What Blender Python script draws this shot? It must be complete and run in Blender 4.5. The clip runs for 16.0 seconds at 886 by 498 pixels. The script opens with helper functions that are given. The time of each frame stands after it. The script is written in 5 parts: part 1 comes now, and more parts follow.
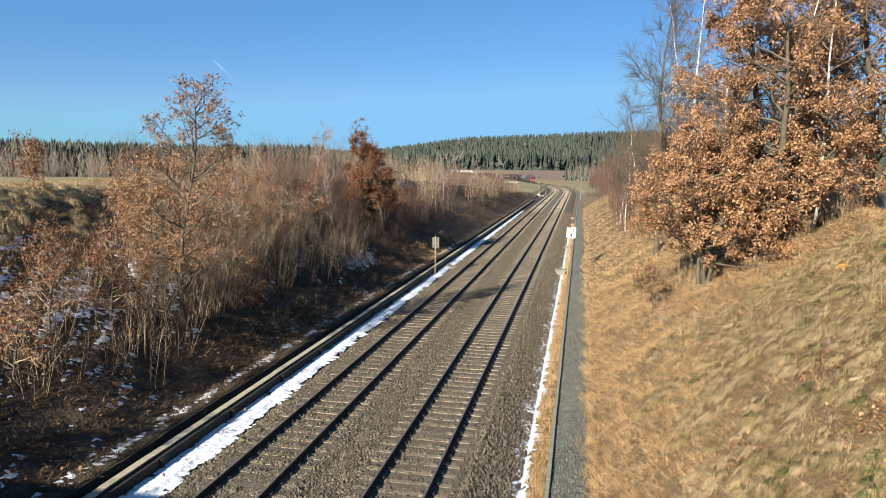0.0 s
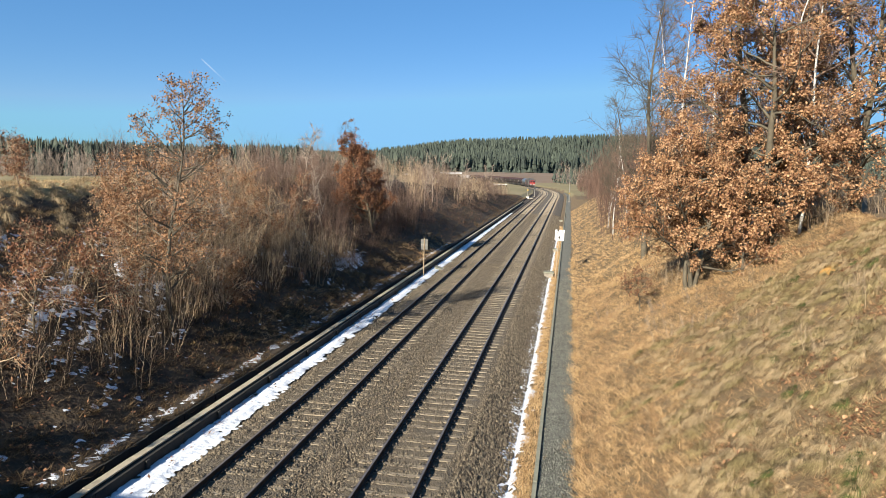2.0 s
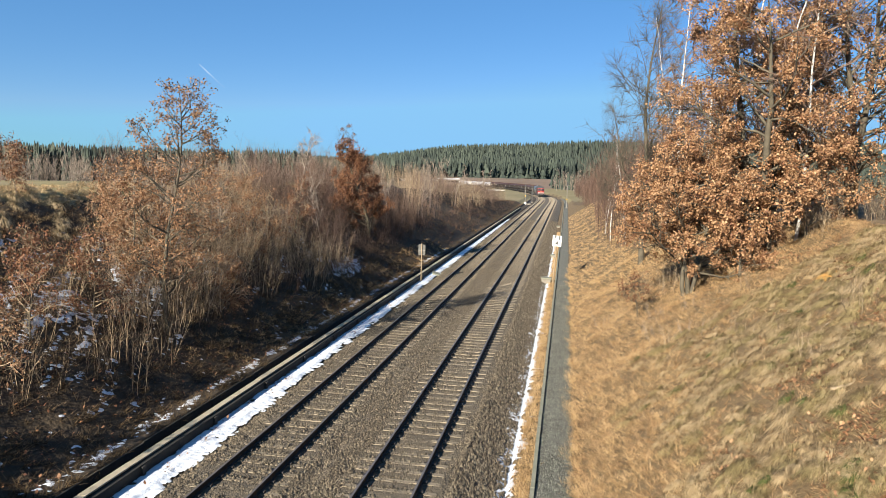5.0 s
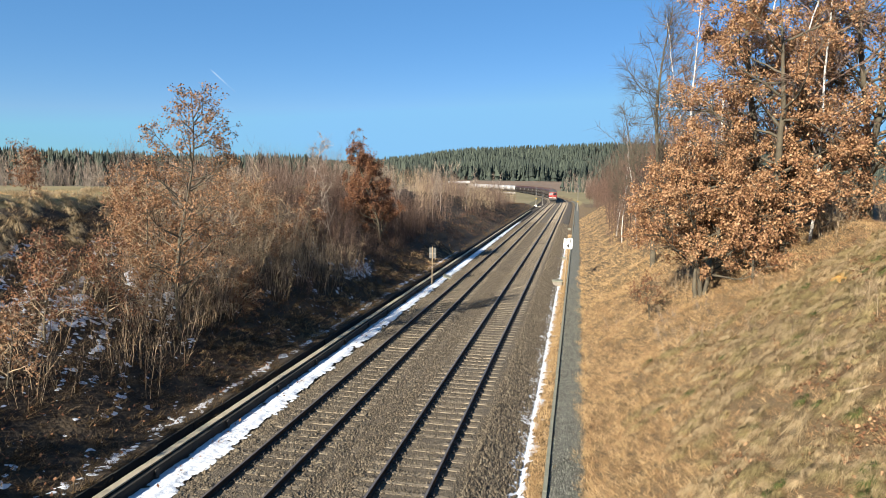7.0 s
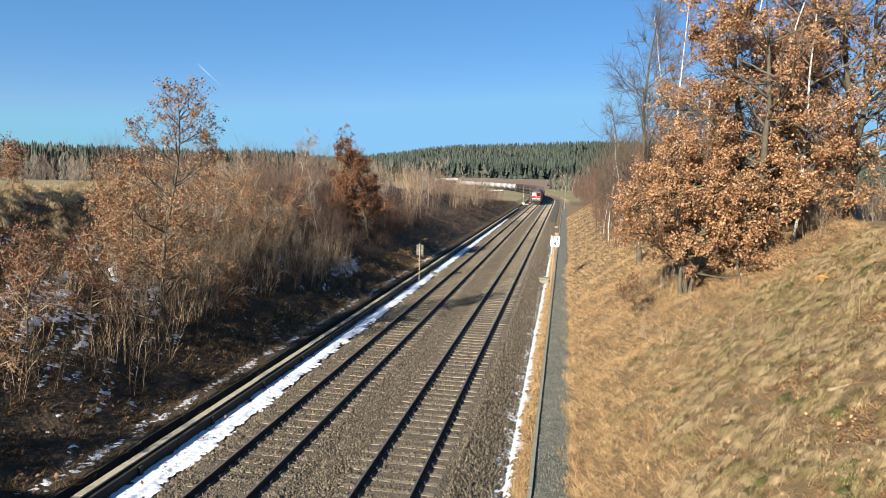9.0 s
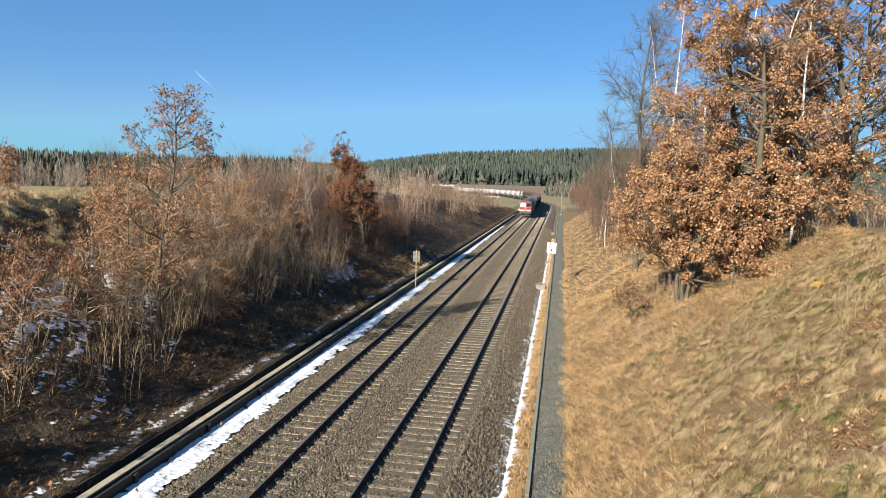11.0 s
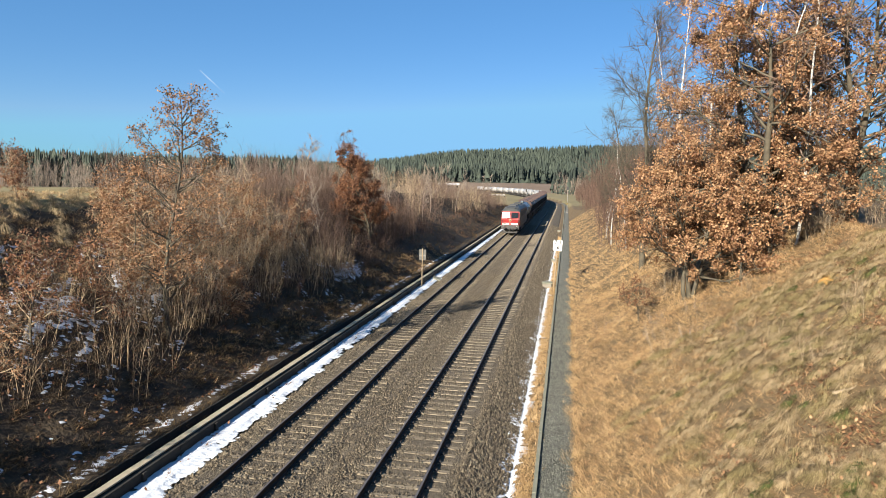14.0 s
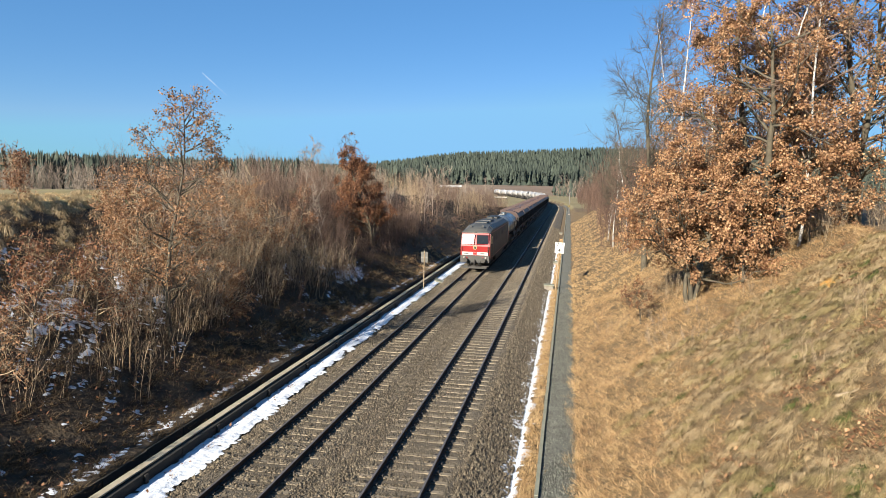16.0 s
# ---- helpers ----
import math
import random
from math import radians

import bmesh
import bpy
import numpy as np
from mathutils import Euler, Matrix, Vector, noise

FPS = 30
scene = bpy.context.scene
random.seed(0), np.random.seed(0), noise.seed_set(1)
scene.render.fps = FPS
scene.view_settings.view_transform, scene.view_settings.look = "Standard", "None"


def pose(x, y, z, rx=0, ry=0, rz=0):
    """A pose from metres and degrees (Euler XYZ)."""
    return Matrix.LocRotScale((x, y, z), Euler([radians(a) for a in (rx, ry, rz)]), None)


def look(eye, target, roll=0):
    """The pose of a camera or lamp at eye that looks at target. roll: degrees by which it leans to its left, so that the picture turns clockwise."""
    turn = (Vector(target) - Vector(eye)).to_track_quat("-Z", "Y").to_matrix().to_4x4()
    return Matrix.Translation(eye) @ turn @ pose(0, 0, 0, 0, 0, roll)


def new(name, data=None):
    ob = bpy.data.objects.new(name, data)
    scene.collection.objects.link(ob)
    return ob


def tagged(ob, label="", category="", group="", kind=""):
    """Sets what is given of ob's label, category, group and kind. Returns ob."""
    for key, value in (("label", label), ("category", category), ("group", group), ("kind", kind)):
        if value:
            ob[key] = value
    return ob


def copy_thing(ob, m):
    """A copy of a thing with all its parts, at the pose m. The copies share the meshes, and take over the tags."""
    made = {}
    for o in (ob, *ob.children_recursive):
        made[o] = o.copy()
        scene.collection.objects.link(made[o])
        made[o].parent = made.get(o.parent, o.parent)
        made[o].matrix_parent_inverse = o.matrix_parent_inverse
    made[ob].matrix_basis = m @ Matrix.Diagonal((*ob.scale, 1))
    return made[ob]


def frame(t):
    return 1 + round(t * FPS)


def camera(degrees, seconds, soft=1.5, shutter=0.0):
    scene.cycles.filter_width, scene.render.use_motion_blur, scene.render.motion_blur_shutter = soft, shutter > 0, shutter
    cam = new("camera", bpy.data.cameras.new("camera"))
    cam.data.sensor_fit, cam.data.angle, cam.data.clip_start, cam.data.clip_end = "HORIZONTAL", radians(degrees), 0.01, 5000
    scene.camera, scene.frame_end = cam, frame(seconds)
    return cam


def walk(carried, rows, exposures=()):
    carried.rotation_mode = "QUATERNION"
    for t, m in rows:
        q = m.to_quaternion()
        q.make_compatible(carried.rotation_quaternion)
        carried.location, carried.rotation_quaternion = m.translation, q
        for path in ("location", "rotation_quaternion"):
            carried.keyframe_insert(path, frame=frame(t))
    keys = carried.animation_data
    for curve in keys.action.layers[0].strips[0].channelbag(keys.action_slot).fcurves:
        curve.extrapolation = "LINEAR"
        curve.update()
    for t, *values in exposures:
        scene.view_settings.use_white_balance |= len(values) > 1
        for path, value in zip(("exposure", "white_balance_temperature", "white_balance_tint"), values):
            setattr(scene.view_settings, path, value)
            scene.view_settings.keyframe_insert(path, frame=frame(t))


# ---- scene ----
cam = camera(65.62, 16.0, soft=0.8)
walk(cam, [
    (0.0, pose(0, 0, 8.28, 83.076, -0.922, 11.303)),
    (0.5, pose(0, 0, 8.28, 83.117, -1.025, 11.169)),
    (1.0, pose(0, 0, 8.28, 83.202, -1.169, 10.916)),
    (1.5, pose(0, 0, 8.28, 83.260, -1.325, 10.618)),
    (2.0, pose(0, 0, 8.28, 83.242, -1.416, 10.406)),
    (2.5, pose(0, 0, 8.28, 83.259, -1.445, 10.283)),
    (3.0, pose(0, 0, 8.28, 83.344, -1.479, 10.221)),
    (3.5, pose(0, 0, 8.28, 83.399, -1.535, 10.229)),
    (4.0, pose(0, 0, 8.28, 83.451, -1.515, 10.179)),
    (6.5, pose(0, 0, 8.28, 84.066, -1.321, 10.653)),
    (7.0, pose(0, 0, 8.28, 83.952, -1.175, 11.074)),
    (7.5, pose(0, 0, 8.28, 83.748, -1.201, 11.010)),
    (8.0, pose(0, 0, 8.28, 83.631, -1.367, 10.652)),
    (8.5, pose(0, 0, 8.28, 83.659, -1.487, 10.298)),
    (9.0, pose(0, 0, 8.28, 83.732, -1.652, 10.060)),
    (11.5, pose(0, 0, 8.28, 84.326, -1.675, 9.762)),
    (12.0, pose(0, 0, 8.28, 84.328, -1.671, 9.722)),
    (12.5, pose(0, 0, 8.28, 84.376, -1.697, 9.527)),
    (13.0, pose(0, 0, 8.28, 84.385, -1.723, 9.485)),
    (13.5, pose(0, 0, 8.28, 84.274, -1.542, 9.777)),
    (14.0, pose(0, 0, 8.28, 84.123, -1.335, 10.248)),
    (14.5, pose(0, 0, 8.28, 84.069, -1.245, 10.507)),
    (15.0, pose(0, 0, 8.28, 84.071, -1.282, 10.561)),
    (15.5, pose(0, 0, 8.28, 84.192, -1.290, 10.515)),
    (16.0, pose(0, 0, 8.28, 84.307, -1.346, 10.402)),
], exposures=[(0, 1.55), (16, 1.55)])

# ---- sky and sun ----
SUN_ELEV, SUN_FROM = radians(24.8), Vector((-0.41, -0.912, 0)).normalized()
world = bpy.data.worlds.new("sky")
scene.world = world
world.use_nodes = True
wn = world.node_tree
sky = wn.nodes.new("ShaderNodeTexSky")
sky.sky_type, sky.sun_disc = "NISHITA", False
sky.sun_elevation, sky.sun_rotation = SUN_ELEV, math.atan2(SUN_FROM.x, SUN_FROM.y)
sky.altitude, sky.air_density, sky.dust_density, sky.ozone_density = 1500, 1.0, 0.0, 2.5
wn.nodes["Background"].inputs["Strength"].default_value = 0.05
vivid = wn.nodes.new("ShaderNodeHueSaturation")
vivid.inputs["Saturation"].default_value = 1.25
cool = wn.nodes.new("ShaderNodeMix")
cool.data_type, cool.blend_type = "RGBA", "MULTIPLY"
cool.inputs["Factor"].default_value = 1.0
cool.inputs["B"].default_value = (0.69, 0.72, 0.82, 1)
wn.links.new(sky.outputs[0], vivid.inputs["Color"])
wn.links.new(vivid.outputs[0], cool.inputs["A"])
# clear winter air: the haze above the horizon stays blue
clear = wn.nodes.new("ShaderNodeMix")
clear.data_type, clear.blend_type = "RGBA", "DARKEN"
clear.inputs["Factor"].default_value = 1.0
clear.inputs["B"].default_value = (2.15, 4.45, 6.6, 1)
even = wn.nodes.new("ShaderNodeMix")
even.data_type = "RGBA"
even.inputs["Factor"].default_value = 0.35
even.inputs["B"].default_value = (1.2, 3.2, 6.1, 1)
wn.links.new(cool.outputs["Result"], clear.inputs["A"])
wn.links.new(clear.outputs["Result"], even.inputs["A"])
wn.links.new(even.outputs["Result"], wn.nodes["Background"].inputs["Color"])
sun = new("sun", bpy.data.lights.new("sun", "SUN"))
sun.data.energy, sun.data.angle, sun.data.color = 5.0, radians(0.5), (1.0, 0.92, 0.78)
sun.matrix_world = look(SUN_FROM * 100 * math.cos(SUN_ELEV) + Vector((0, 0, 100 * math.sin(SUN_ELEV))), (0, 0, 0))

# ---- materials ----
def mat(name, colours, scale=4.0, rough=0.8, bump=0.0, bump_scale=None, metal=0.0, fine=0.35, spread=0.5, random_shade=0.0, island=0.0):
    """Colours blended by noise at two scales; bump in metres."""
    m = bpy.data.materials.new(name)
    m.use_nodes = True
    nt, bs = m.node_tree, m.node_tree.nodes["Principled BSDF"]
    tc = nt.nodes.new("ShaderNodeTexCoord")
    big, small = nt.nodes.new("ShaderNodeTexNoise"), nt.nodes.new("ShaderNodeTexNoise")
    for n, sc, det in ((big, scale, 3.0), (small, scale * 9.0, 4.0)):
        n.inputs["Scale"].default_value, n.inputs["Detail"].default_value = sc, det
        nt.links.new(tc.outputs["Object"], n.inputs["Vector"])
    mix = nt.nodes.new("ShaderNodeMath")
    mix.operation = "MULTIPLY_ADD"
    mix.inputs[1].default_value = fine
    scaled = nt.nodes.new("ShaderNodeMath")
    scaled.operation = "MULTIPLY"
    scaled.inputs[1].default_value = 1.0 - fine
    nt.links.new(big.outputs["Fac"], scaled.inputs[0])
    nt.links.new(small.outputs["Fac"], mix.inputs[0])
    nt.links.new(scaled.outputs[0], mix.inputs[2])
    value = mix.outputs[0]
    if random_shade:
        info, ad = nt.nodes.new("ShaderNodeObjectInfo"), nt.nodes.new("ShaderNodeMath")
        ad.operation = "MULTIPLY_ADD"
        ad.inputs[1].default_value = random_shade
        nt.links.new(info.outputs["Random"], ad.inputs[0])
        nt.links.new(value, ad.inputs[2])
        value = ad.outputs[0]
    if island:
        geo, ad = nt.nodes.new("ShaderNodeNewGeometry"), nt.nodes.new("ShaderNodeMath")
        ad.operation = "MULTIPLY_ADD"
        ad.inputs[1].default_value = island
        sub = nt.nodes.new("ShaderNodeMath")
        sub.operation = "SUBTRACT"
        sub.inputs[1].default_value = island * 0.5
        nt.links.new(geo.outputs["Random Per Island"], ad.inputs[0])
        nt.links.new(value, ad.inputs[2])
        nt.links.new(ad.outputs[0], sub.inputs[0])
        value = sub.outputs[0]
    ramp = nt.nodes.new("ShaderNodeValToRGB")
    el = ramp.color_ramp.elements
    lo, hi = 0.5 - spread * 0.4, 0.5 + spread * 0.4 + random_shade
    while len(el) < len(colours):
        el.new(0.5)
    for i, c in enumerate(colours):
        el[i].position = lo + (hi - lo) * i / max(1, len(colours) - 1)
        el[i].color = (*c, 1)
    nt.links.new(value, ramp.inputs[0])
    nt.links.new(ramp.outputs[0], bs.inputs["Base Color"])
    bs.inputs["Roughness"].default_value, bs.inputs["Metallic"].default_value = rough, metal
    if bump:
        b, n = nt.nodes.new("ShaderNodeBump"), nt.nodes.new("ShaderNodeTexNoise")
        n.inputs["Scale"].default_value, n.inputs["Detail"].default_value = bump_scale or scale * 6, 4.0
        nt.links.new(tc.outputs["Object"], n.inputs["Vector"])
        b.inputs["Distance"].default_value = bump
        nt.links.new(n.outputs["Fac"], b.inputs["Height"])
        nt.links.new(b.outputs[0], bs.inputs["Normal"])
    return m


# soil albedo lowered to carry the left bank's shade
M_SOIL = mat("shaded_bank_soil", [(0.016, 0.010, 0.006), (0.037, 0.024, 0.012), (0.063, 0.042, 0.021)], 0.8, 0.95, 0.08, 6)
M_STRAW = mat("straw_ground", [(0.055, 0.033, 0.013), (0.100, 0.065, 0.028), (0.131, 0.089, 0.041)], 0.5, 0.95, 0.05, 9, fine=0.6)
M_FIELD = mat("winter_field", [(0.112, 0.092, 0.037), (0.149, 0.121, 0.052), (0.192, 0.148, 0.073)], 0.03, 0.95, 0.03, 3)
M_PLOUGH = mat("ploughed_field", [(0.101, 0.064, 0.039), (0.133, 0.087, 0.054), (0.166, 0.112, 0.071)], 0.02, 0.95, 0.05, 2)
M_FOREST_FLOOR = mat("forest_floor", [(0.02, 0.03, 0.015), (0.04, 0.05, 0.025)], 0.05, 0.95)
M_BALLAST = mat("ballast_bed", [(0.031, 0.026, 0.015), (0.086, 0.068, 0.045), (0.149, 0.115, 0.080)], 6.0, 0.9, 0.06, 22, fine=0.65)
M_STONE = mat("ballast_stone", [(0.040, 0.030, 0.018), (0.092, 0.070, 0.045), (0.154, 0.123, 0.081)], 3.0, 0.85, island=0.5)
M_GRAVEL = mat("path_gravel", [(0.036, 0.038, 0.030), (0.096, 0.095, 0.076), (0.176, 0.173, 0.143)], 5.0, 0.9, 0.04, 24, fine=0.65)
M_SNOW = mat("old_snow", [(0.489, 0.524, 0.582), (0.572, 0.602, 0.647), (0.615, 0.637, 0.669)], 2.0, 0.55, 0.03, 9)
M_CONCRETE = mat("weathered_concrete", [(0.117, 0.102, 0.081), (0.176, 0.153, 0.122), (0.224, 0.200, 0.162)], 2.5, 0.85, 0.006, 40)
M_SLEEPER = mat("sleeper_concrete", [(0.111, 0.091, 0.063), (0.164, 0.133, 0.093), (0.216, 0.179, 0.126)], 3.0, 0.85, 0.006, 40, random_shade=0.18)
M_RAIL = mat("rusty_rail", [(0.013, 0.009, 0.007), (0.024, 0.015, 0.011), (0.036, 0.023, 0.016)], 3.0, 0.75, 0.002, 60)
M_RAILTOP = mat("polished_rail_head", [(0.112, 0.099, 0.094), (0.157, 0.140, 0.131)], 3.0, 0.5, metal=0.5)
M_CLIP = mat("rail_clip", [(0.016, 0.013, 0.010), (0.032, 0.023, 0.018)], 6.0, 0.7)
M_TROUGH = mat("trough_concrete", [(0.178, 0.152, 0.100), (0.292, 0.250, 0.179), (0.365, 0.319, 0.235)], 1.2, 0.85, 0.006, 30)
M_DARKWOOD = mat("dark_post", [(0.013, 0.011, 0.009), (0.027, 0.023, 0.018)], 5.0, 0.85)
M_WHITE = mat("white_enamel", [(0.568, 0.560, 0.537), (0.629, 0.621, 0.598)], 2.0, 0.45)
M_BLACK = mat("black_paint", [(0.008, 0.008, 0.007), (0.016, 0.016, 0.015)], 3.0, 0.5)
M_WOODPOST = mat("weathered_post", [(0.204, 0.148, 0.088), (0.277, 0.215, 0.142)], 3.0, 0.8)
M_PLATE = mat("dark_plate_back", [(0.053, 0.051, 0.044), (0.085, 0.080, 0.069)], 4.0, 0.6)
M_GREYSTEEL = mat("galvanised_steel", [(0.138, 0.133, 0.118), (0.204, 0.190, 0.167)], 4.0, 0.5, metal=0.4)
M_YELLOW = mat("yellow_board", [(0.374, 0.215, 0.015), (0.427, 0.256, 0.024)], 4.0, 0.6)
M_RED = mat("traffic_red_paint", [(0.183, 0.003, 0.003), (0.219, 0.006, 0.005), (0.241, 0.009, 0.008)], 0.7, 0.38)
M_ROOF = mat("dusty_grey_roof", [(0.035, 0.035, 0.032), (0.055, 0.055, 0.050), (0.074, 0.071, 0.063)], 0.8, 0.6)
M_UNDER = mat("sooty_underframe", [(0.013, 0.013, 0.012), (0.030, 0.027, 0.023), (0.048, 0.044, 0.039)], 2.0, 0.7)
M_BUFFER = mat("buffer_beam_grey", [(0.027, 0.026, 0.023), (0.048, 0.045, 0.041)], 2.0, 0.6)
M_BAND = mat("white_band", [(0.393, 0.367, 0.330), (0.469, 0.450, 0.418)], 2.0, 0.5)
M_HOPPER = mat("brown_wagon_roof", [(0.024, 0.011, 0.009), (0.038, 0.016, 0.012), (0.053, 0.024, 0.018)], 0.6, 0.55)
# wagon brown darkened to stand for the shade on the sides
M_HOPSIDE = mat("shade_dark_wagon_side", [(0.007, 0.005, 0.004), (0.014, 0.009, 0.007), (0.024, 0.014, 0.012)], 0.7, 0.65)
M_FLANK = mat("grey_brown_flank", [(0.025, 0.021, 0.020), (0.043, 0.034, 0.030), (0.066, 0.055, 0.048)], 0.8, 0.6)
M_TANK = mat("white_tank_paint", [(0.257, 0.235, 0.221), (0.319, 0.305, 0.292), (0.354, 0.344, 0.332)], 0.35, 0.4)
M_SILVER = mat("silver_blue_tank", [(0.117, 0.150, 0.180), (0.164, 0.195, 0.222)], 0.5, 0.3, metal=0.6)
M_GLASS = mat("dark_glass", [(0.007, 0.008, 0.009), (0.010, 0.013, 0.014)], 1.0, 0.12)
M_LAMP = mat("lamp_lens", [(0.214, 0.205, 0.187), (0.267, 0.256, 0.231)], 2.0, 0.2)
M_BARK = mat("oak_bark", [(0.035, 0.028, 0.018), (0.070, 0.058, 0.038), (0.107, 0.089, 0.058)], 3.0, 0.9, 0.02, 18)
M_BIRCH = mat("birch_bark", [(0.077, 0.065, 0.055), (0.400, 0.375, 0.336), (0.484, 0.465, 0.433)], 2.2, 0.7, spread=0.35)
M_TWIG = mat("bare_twigs", [(0.159, 0.108, 0.062), (0.279, 0.204, 0.125), (0.407, 0.314, 0.205)], 0.9, 0.85, island=0.8)
M_REDTWIG = mat("red_birch_twigs", [(0.078, 0.045, 0.031), (0.125, 0.077, 0.054), (0.176, 0.120, 0.088)], 0.9, 0.85, island=0.8)
M_WINE = mat("wine_red_twigs", [(0.063, 0.033, 0.022), (0.102, 0.058, 0.039), (0.143, 0.087, 0.061)], 0.9, 0.85, island=0.8)
M_GREYTWIG = mat("grey_bare_twigs", [(0.126, 0.096, 0.072), (0.205, 0.160, 0.125), (0.283, 0.230, 0.182)], 0.9, 0.85, island=0.6)


def leaf_mat(name, colours):
    m = mat(name, colours, 1.5, 0.7, island=0.6, spread=0.55)
    nt, bs = m.node_tree, m.node_tree.nodes["Principled BSDF"]
    tr, ms = nt.nodes.new("ShaderNodeBsdfTranslucent"), nt.nodes.new("ShaderNodeMixShader")
    nt.links.new(bs.inputs["Base Color"].links[0].from_socket, tr.inputs["Color"])
    ms.inputs[0].default_value = 0.25
    nt.links.new(bs.outputs[0], ms.inputs[1])
    nt.links.new(tr.outputs[0], ms.inputs[2])
    nt.links.new(ms.outputs[0], nt.nodes["Material Output"].inputs["Surface"])
    return m


M_LEAF = leaf_mat("withered_oak_leaves", [(0.157, 0.069, 0.031), (0.295, 0.154, 0.070), (0.414, 0.252, 0.132)])
M_LEAFLEFT = leaf_mat("faded_oak_leaves", [(0.126, 0.060, 0.027), (0.234, 0.121, 0.057), (0.331, 0.189, 0.098)])
M_LEAFDARK = leaf_mat("brown_oak_leaves", [(0.089, 0.035, 0.017), (0.161, 0.066, 0.029), (0.226, 0.108, 0.049)])
M_GRASS = leaf_mat("dry_grass", [(0.221, 0.133, 0.055), (0.410, 0.265, 0.124), (0.568, 0.401, 0.212)])
M_TUSSOCK = leaf_mat("pale_tussock_grass", [(0.226, 0.161, 0.081), (0.381, 0.279, 0.149), (0.519, 0.396, 0.232)])
# left bank's withered grass, its shade mixed into the dark colours
M_SHADEGRASS = leaf_mat("withered_shade_grass", [(0.043, 0.026, 0.010), (0.081, 0.050, 0.021), (0.124, 0.081, 0.036)])
M_GREEN = leaf_mat("green_grass", [(0.046, 0.062, 0.011), (0.079, 0.093, 0.020), (0.112, 0.118, 0.034)])
M_OLIVE = leaf_mat("olive_tussock_grass", [(0.147, 0.110, 0.043), (0.275, 0.211, 0.093), (0.411, 0.326, 0.158)])
M_HAY = leaf_mat("brown_hay", [(0.146, 0.082, 0.036), (0.306, 0.181, 0.084), (0.474, 0.306, 0.157)])
M_SPRUCE = mat("spruce_needles", [(0.013, 0.020, 0.016), (0.026, 0.036, 0.026), (0.044, 0.055, 0.039)], 0.02, 0.9, island=0.35)


# ---- mesh helpers ----
def mesh_ob(name, verts, faces, materials, parent=None, label="", indices=None, smooth=False):
    me = bpy.data.meshes.new(name)
    me.from_pydata([tuple(v) for v in verts], [], [tuple(int(i) for i in f) for f in faces])
    for m in materials if isinstance(materials, (list, tuple)) else [materials]:
        me.materials.append(m)
    if indices is not None:
        me.polygons.foreach_set("material_index", np.asarray(indices, dtype=np.int32))
    if smooth:
        me.polygons.foreach_set("use_smooth", np.ones(len(me.polygons), dtype=bool))
    me.update()
    ob = new(name, me)
    ob.parent = parent
    if label:
        tagged(ob, label)
    return ob


def soup(name, verts, size, material, parent=None):
    """Many loose triangles or quads: verts in order, size corners each."""
    v = np.asarray(verts, dtype=np.float32).reshape(-1, 3)
    n = len(v) // size
    me = bpy.data.meshes.new(name)
    me.vertices.add(len(v))
    me.vertices.foreach_set("co", v.ravel())
    me.loops.add(n * size)
    me.loops.foreach_set("vertex_index", np.arange(n * size, dtype=np.int32))
    me.polygons.add(n)
    me.polygons.foreach_set("loop_start", np.arange(0, n * size, size, dtype=np.int32))
    me.materials.append(material)
    me.update(calc_edges=True)
    ob = new(name, me)
    ob.parent = parent
    return ob


def indexed(name, v, tri, material, parent=None, smooth=False):
    """A triangle mesh from arrays."""
    v, tri = np.asarray(v, dtype=np.float32), np.asarray(tri, dtype=np.int32)
    me = bpy.data.meshes.new(name)
    me.vertices.add(len(v))
    me.vertices.foreach_set("co", v.ravel())
    me.loops.add(tri.size)
    me.loops.foreach_set("vertex_index", tri.ravel())
    me.polygons.add(len(tri))
    me.polygons.foreach_set("loop_start", np.arange(0, tri.size, tri.shape[1], dtype=np.int32))
    if smooth:
        me.polygons.foreach_set("use_smooth", np.ones(len(tri), dtype=bool))
    me.materials.append(material)
    me.update(calc_edges=True)
    ob = new(name, me)
    ob.parent = parent
    return ob


def part(name, bm, material, parent=None, label="", smooth=False):
    me = bpy.data.meshes.new(name)
    bmesh.ops.recalc_face_normals(bm, faces=bm.faces)
    bm.to_mesh(me)
    bm.free()
    me.materials.append(material)
    if smooth:
        me.polygons.foreach_set("use_smooth", np.ones(len(me.polygons), dtype=bool))
    ob = new(name, me)
    ob.parent = parent
    if label:
        tagged(ob, label)
    return ob


def box(bm, x0, x1, y0, y1, z0, z1, bevel=0.0):
    r = bmesh.ops.create_cube(bm, size=1.0, matrix=Matrix.LocRotScale(((x0 + x1) / 2, (y0 + y1) / 2, (z0 + z1) / 2), None, (x1 - x0, y1 - y0, z1 - z0)))
    if bevel:
        ed = list({e for v in r["verts"] for e in v.link_edges})
        bmesh.ops.bevel(bm, geom=ed, offset=bevel, segments=2, affect="EDGES", profile=0.5)
    return bm


def boxed(x0, x1, y0, y1, z0, z1, bevel=0.0):
    return box(bmesh.new(), x0, x1, y0, y1, z0, z1, bevel)


def rod(bm, a, b, r0, r1=None, n=10):
    a, b = Vector(a), Vector(b)
    d = b - a
    m = Matrix.Translation((a + b) / 2) @ d.to_track_quat("Z", "Y").to_matrix().to_4x4()
    bmesh.ops.create_cone(bm, cap_ends=True, segments=n, radius1=r0, radius2=r0 if r1 is None else r1, depth=d.length, matrix=m)
    return bm


def rods(*items):
    bm = bmesh.new()
    for it in items:
        rod(bm, *it)
    return bm


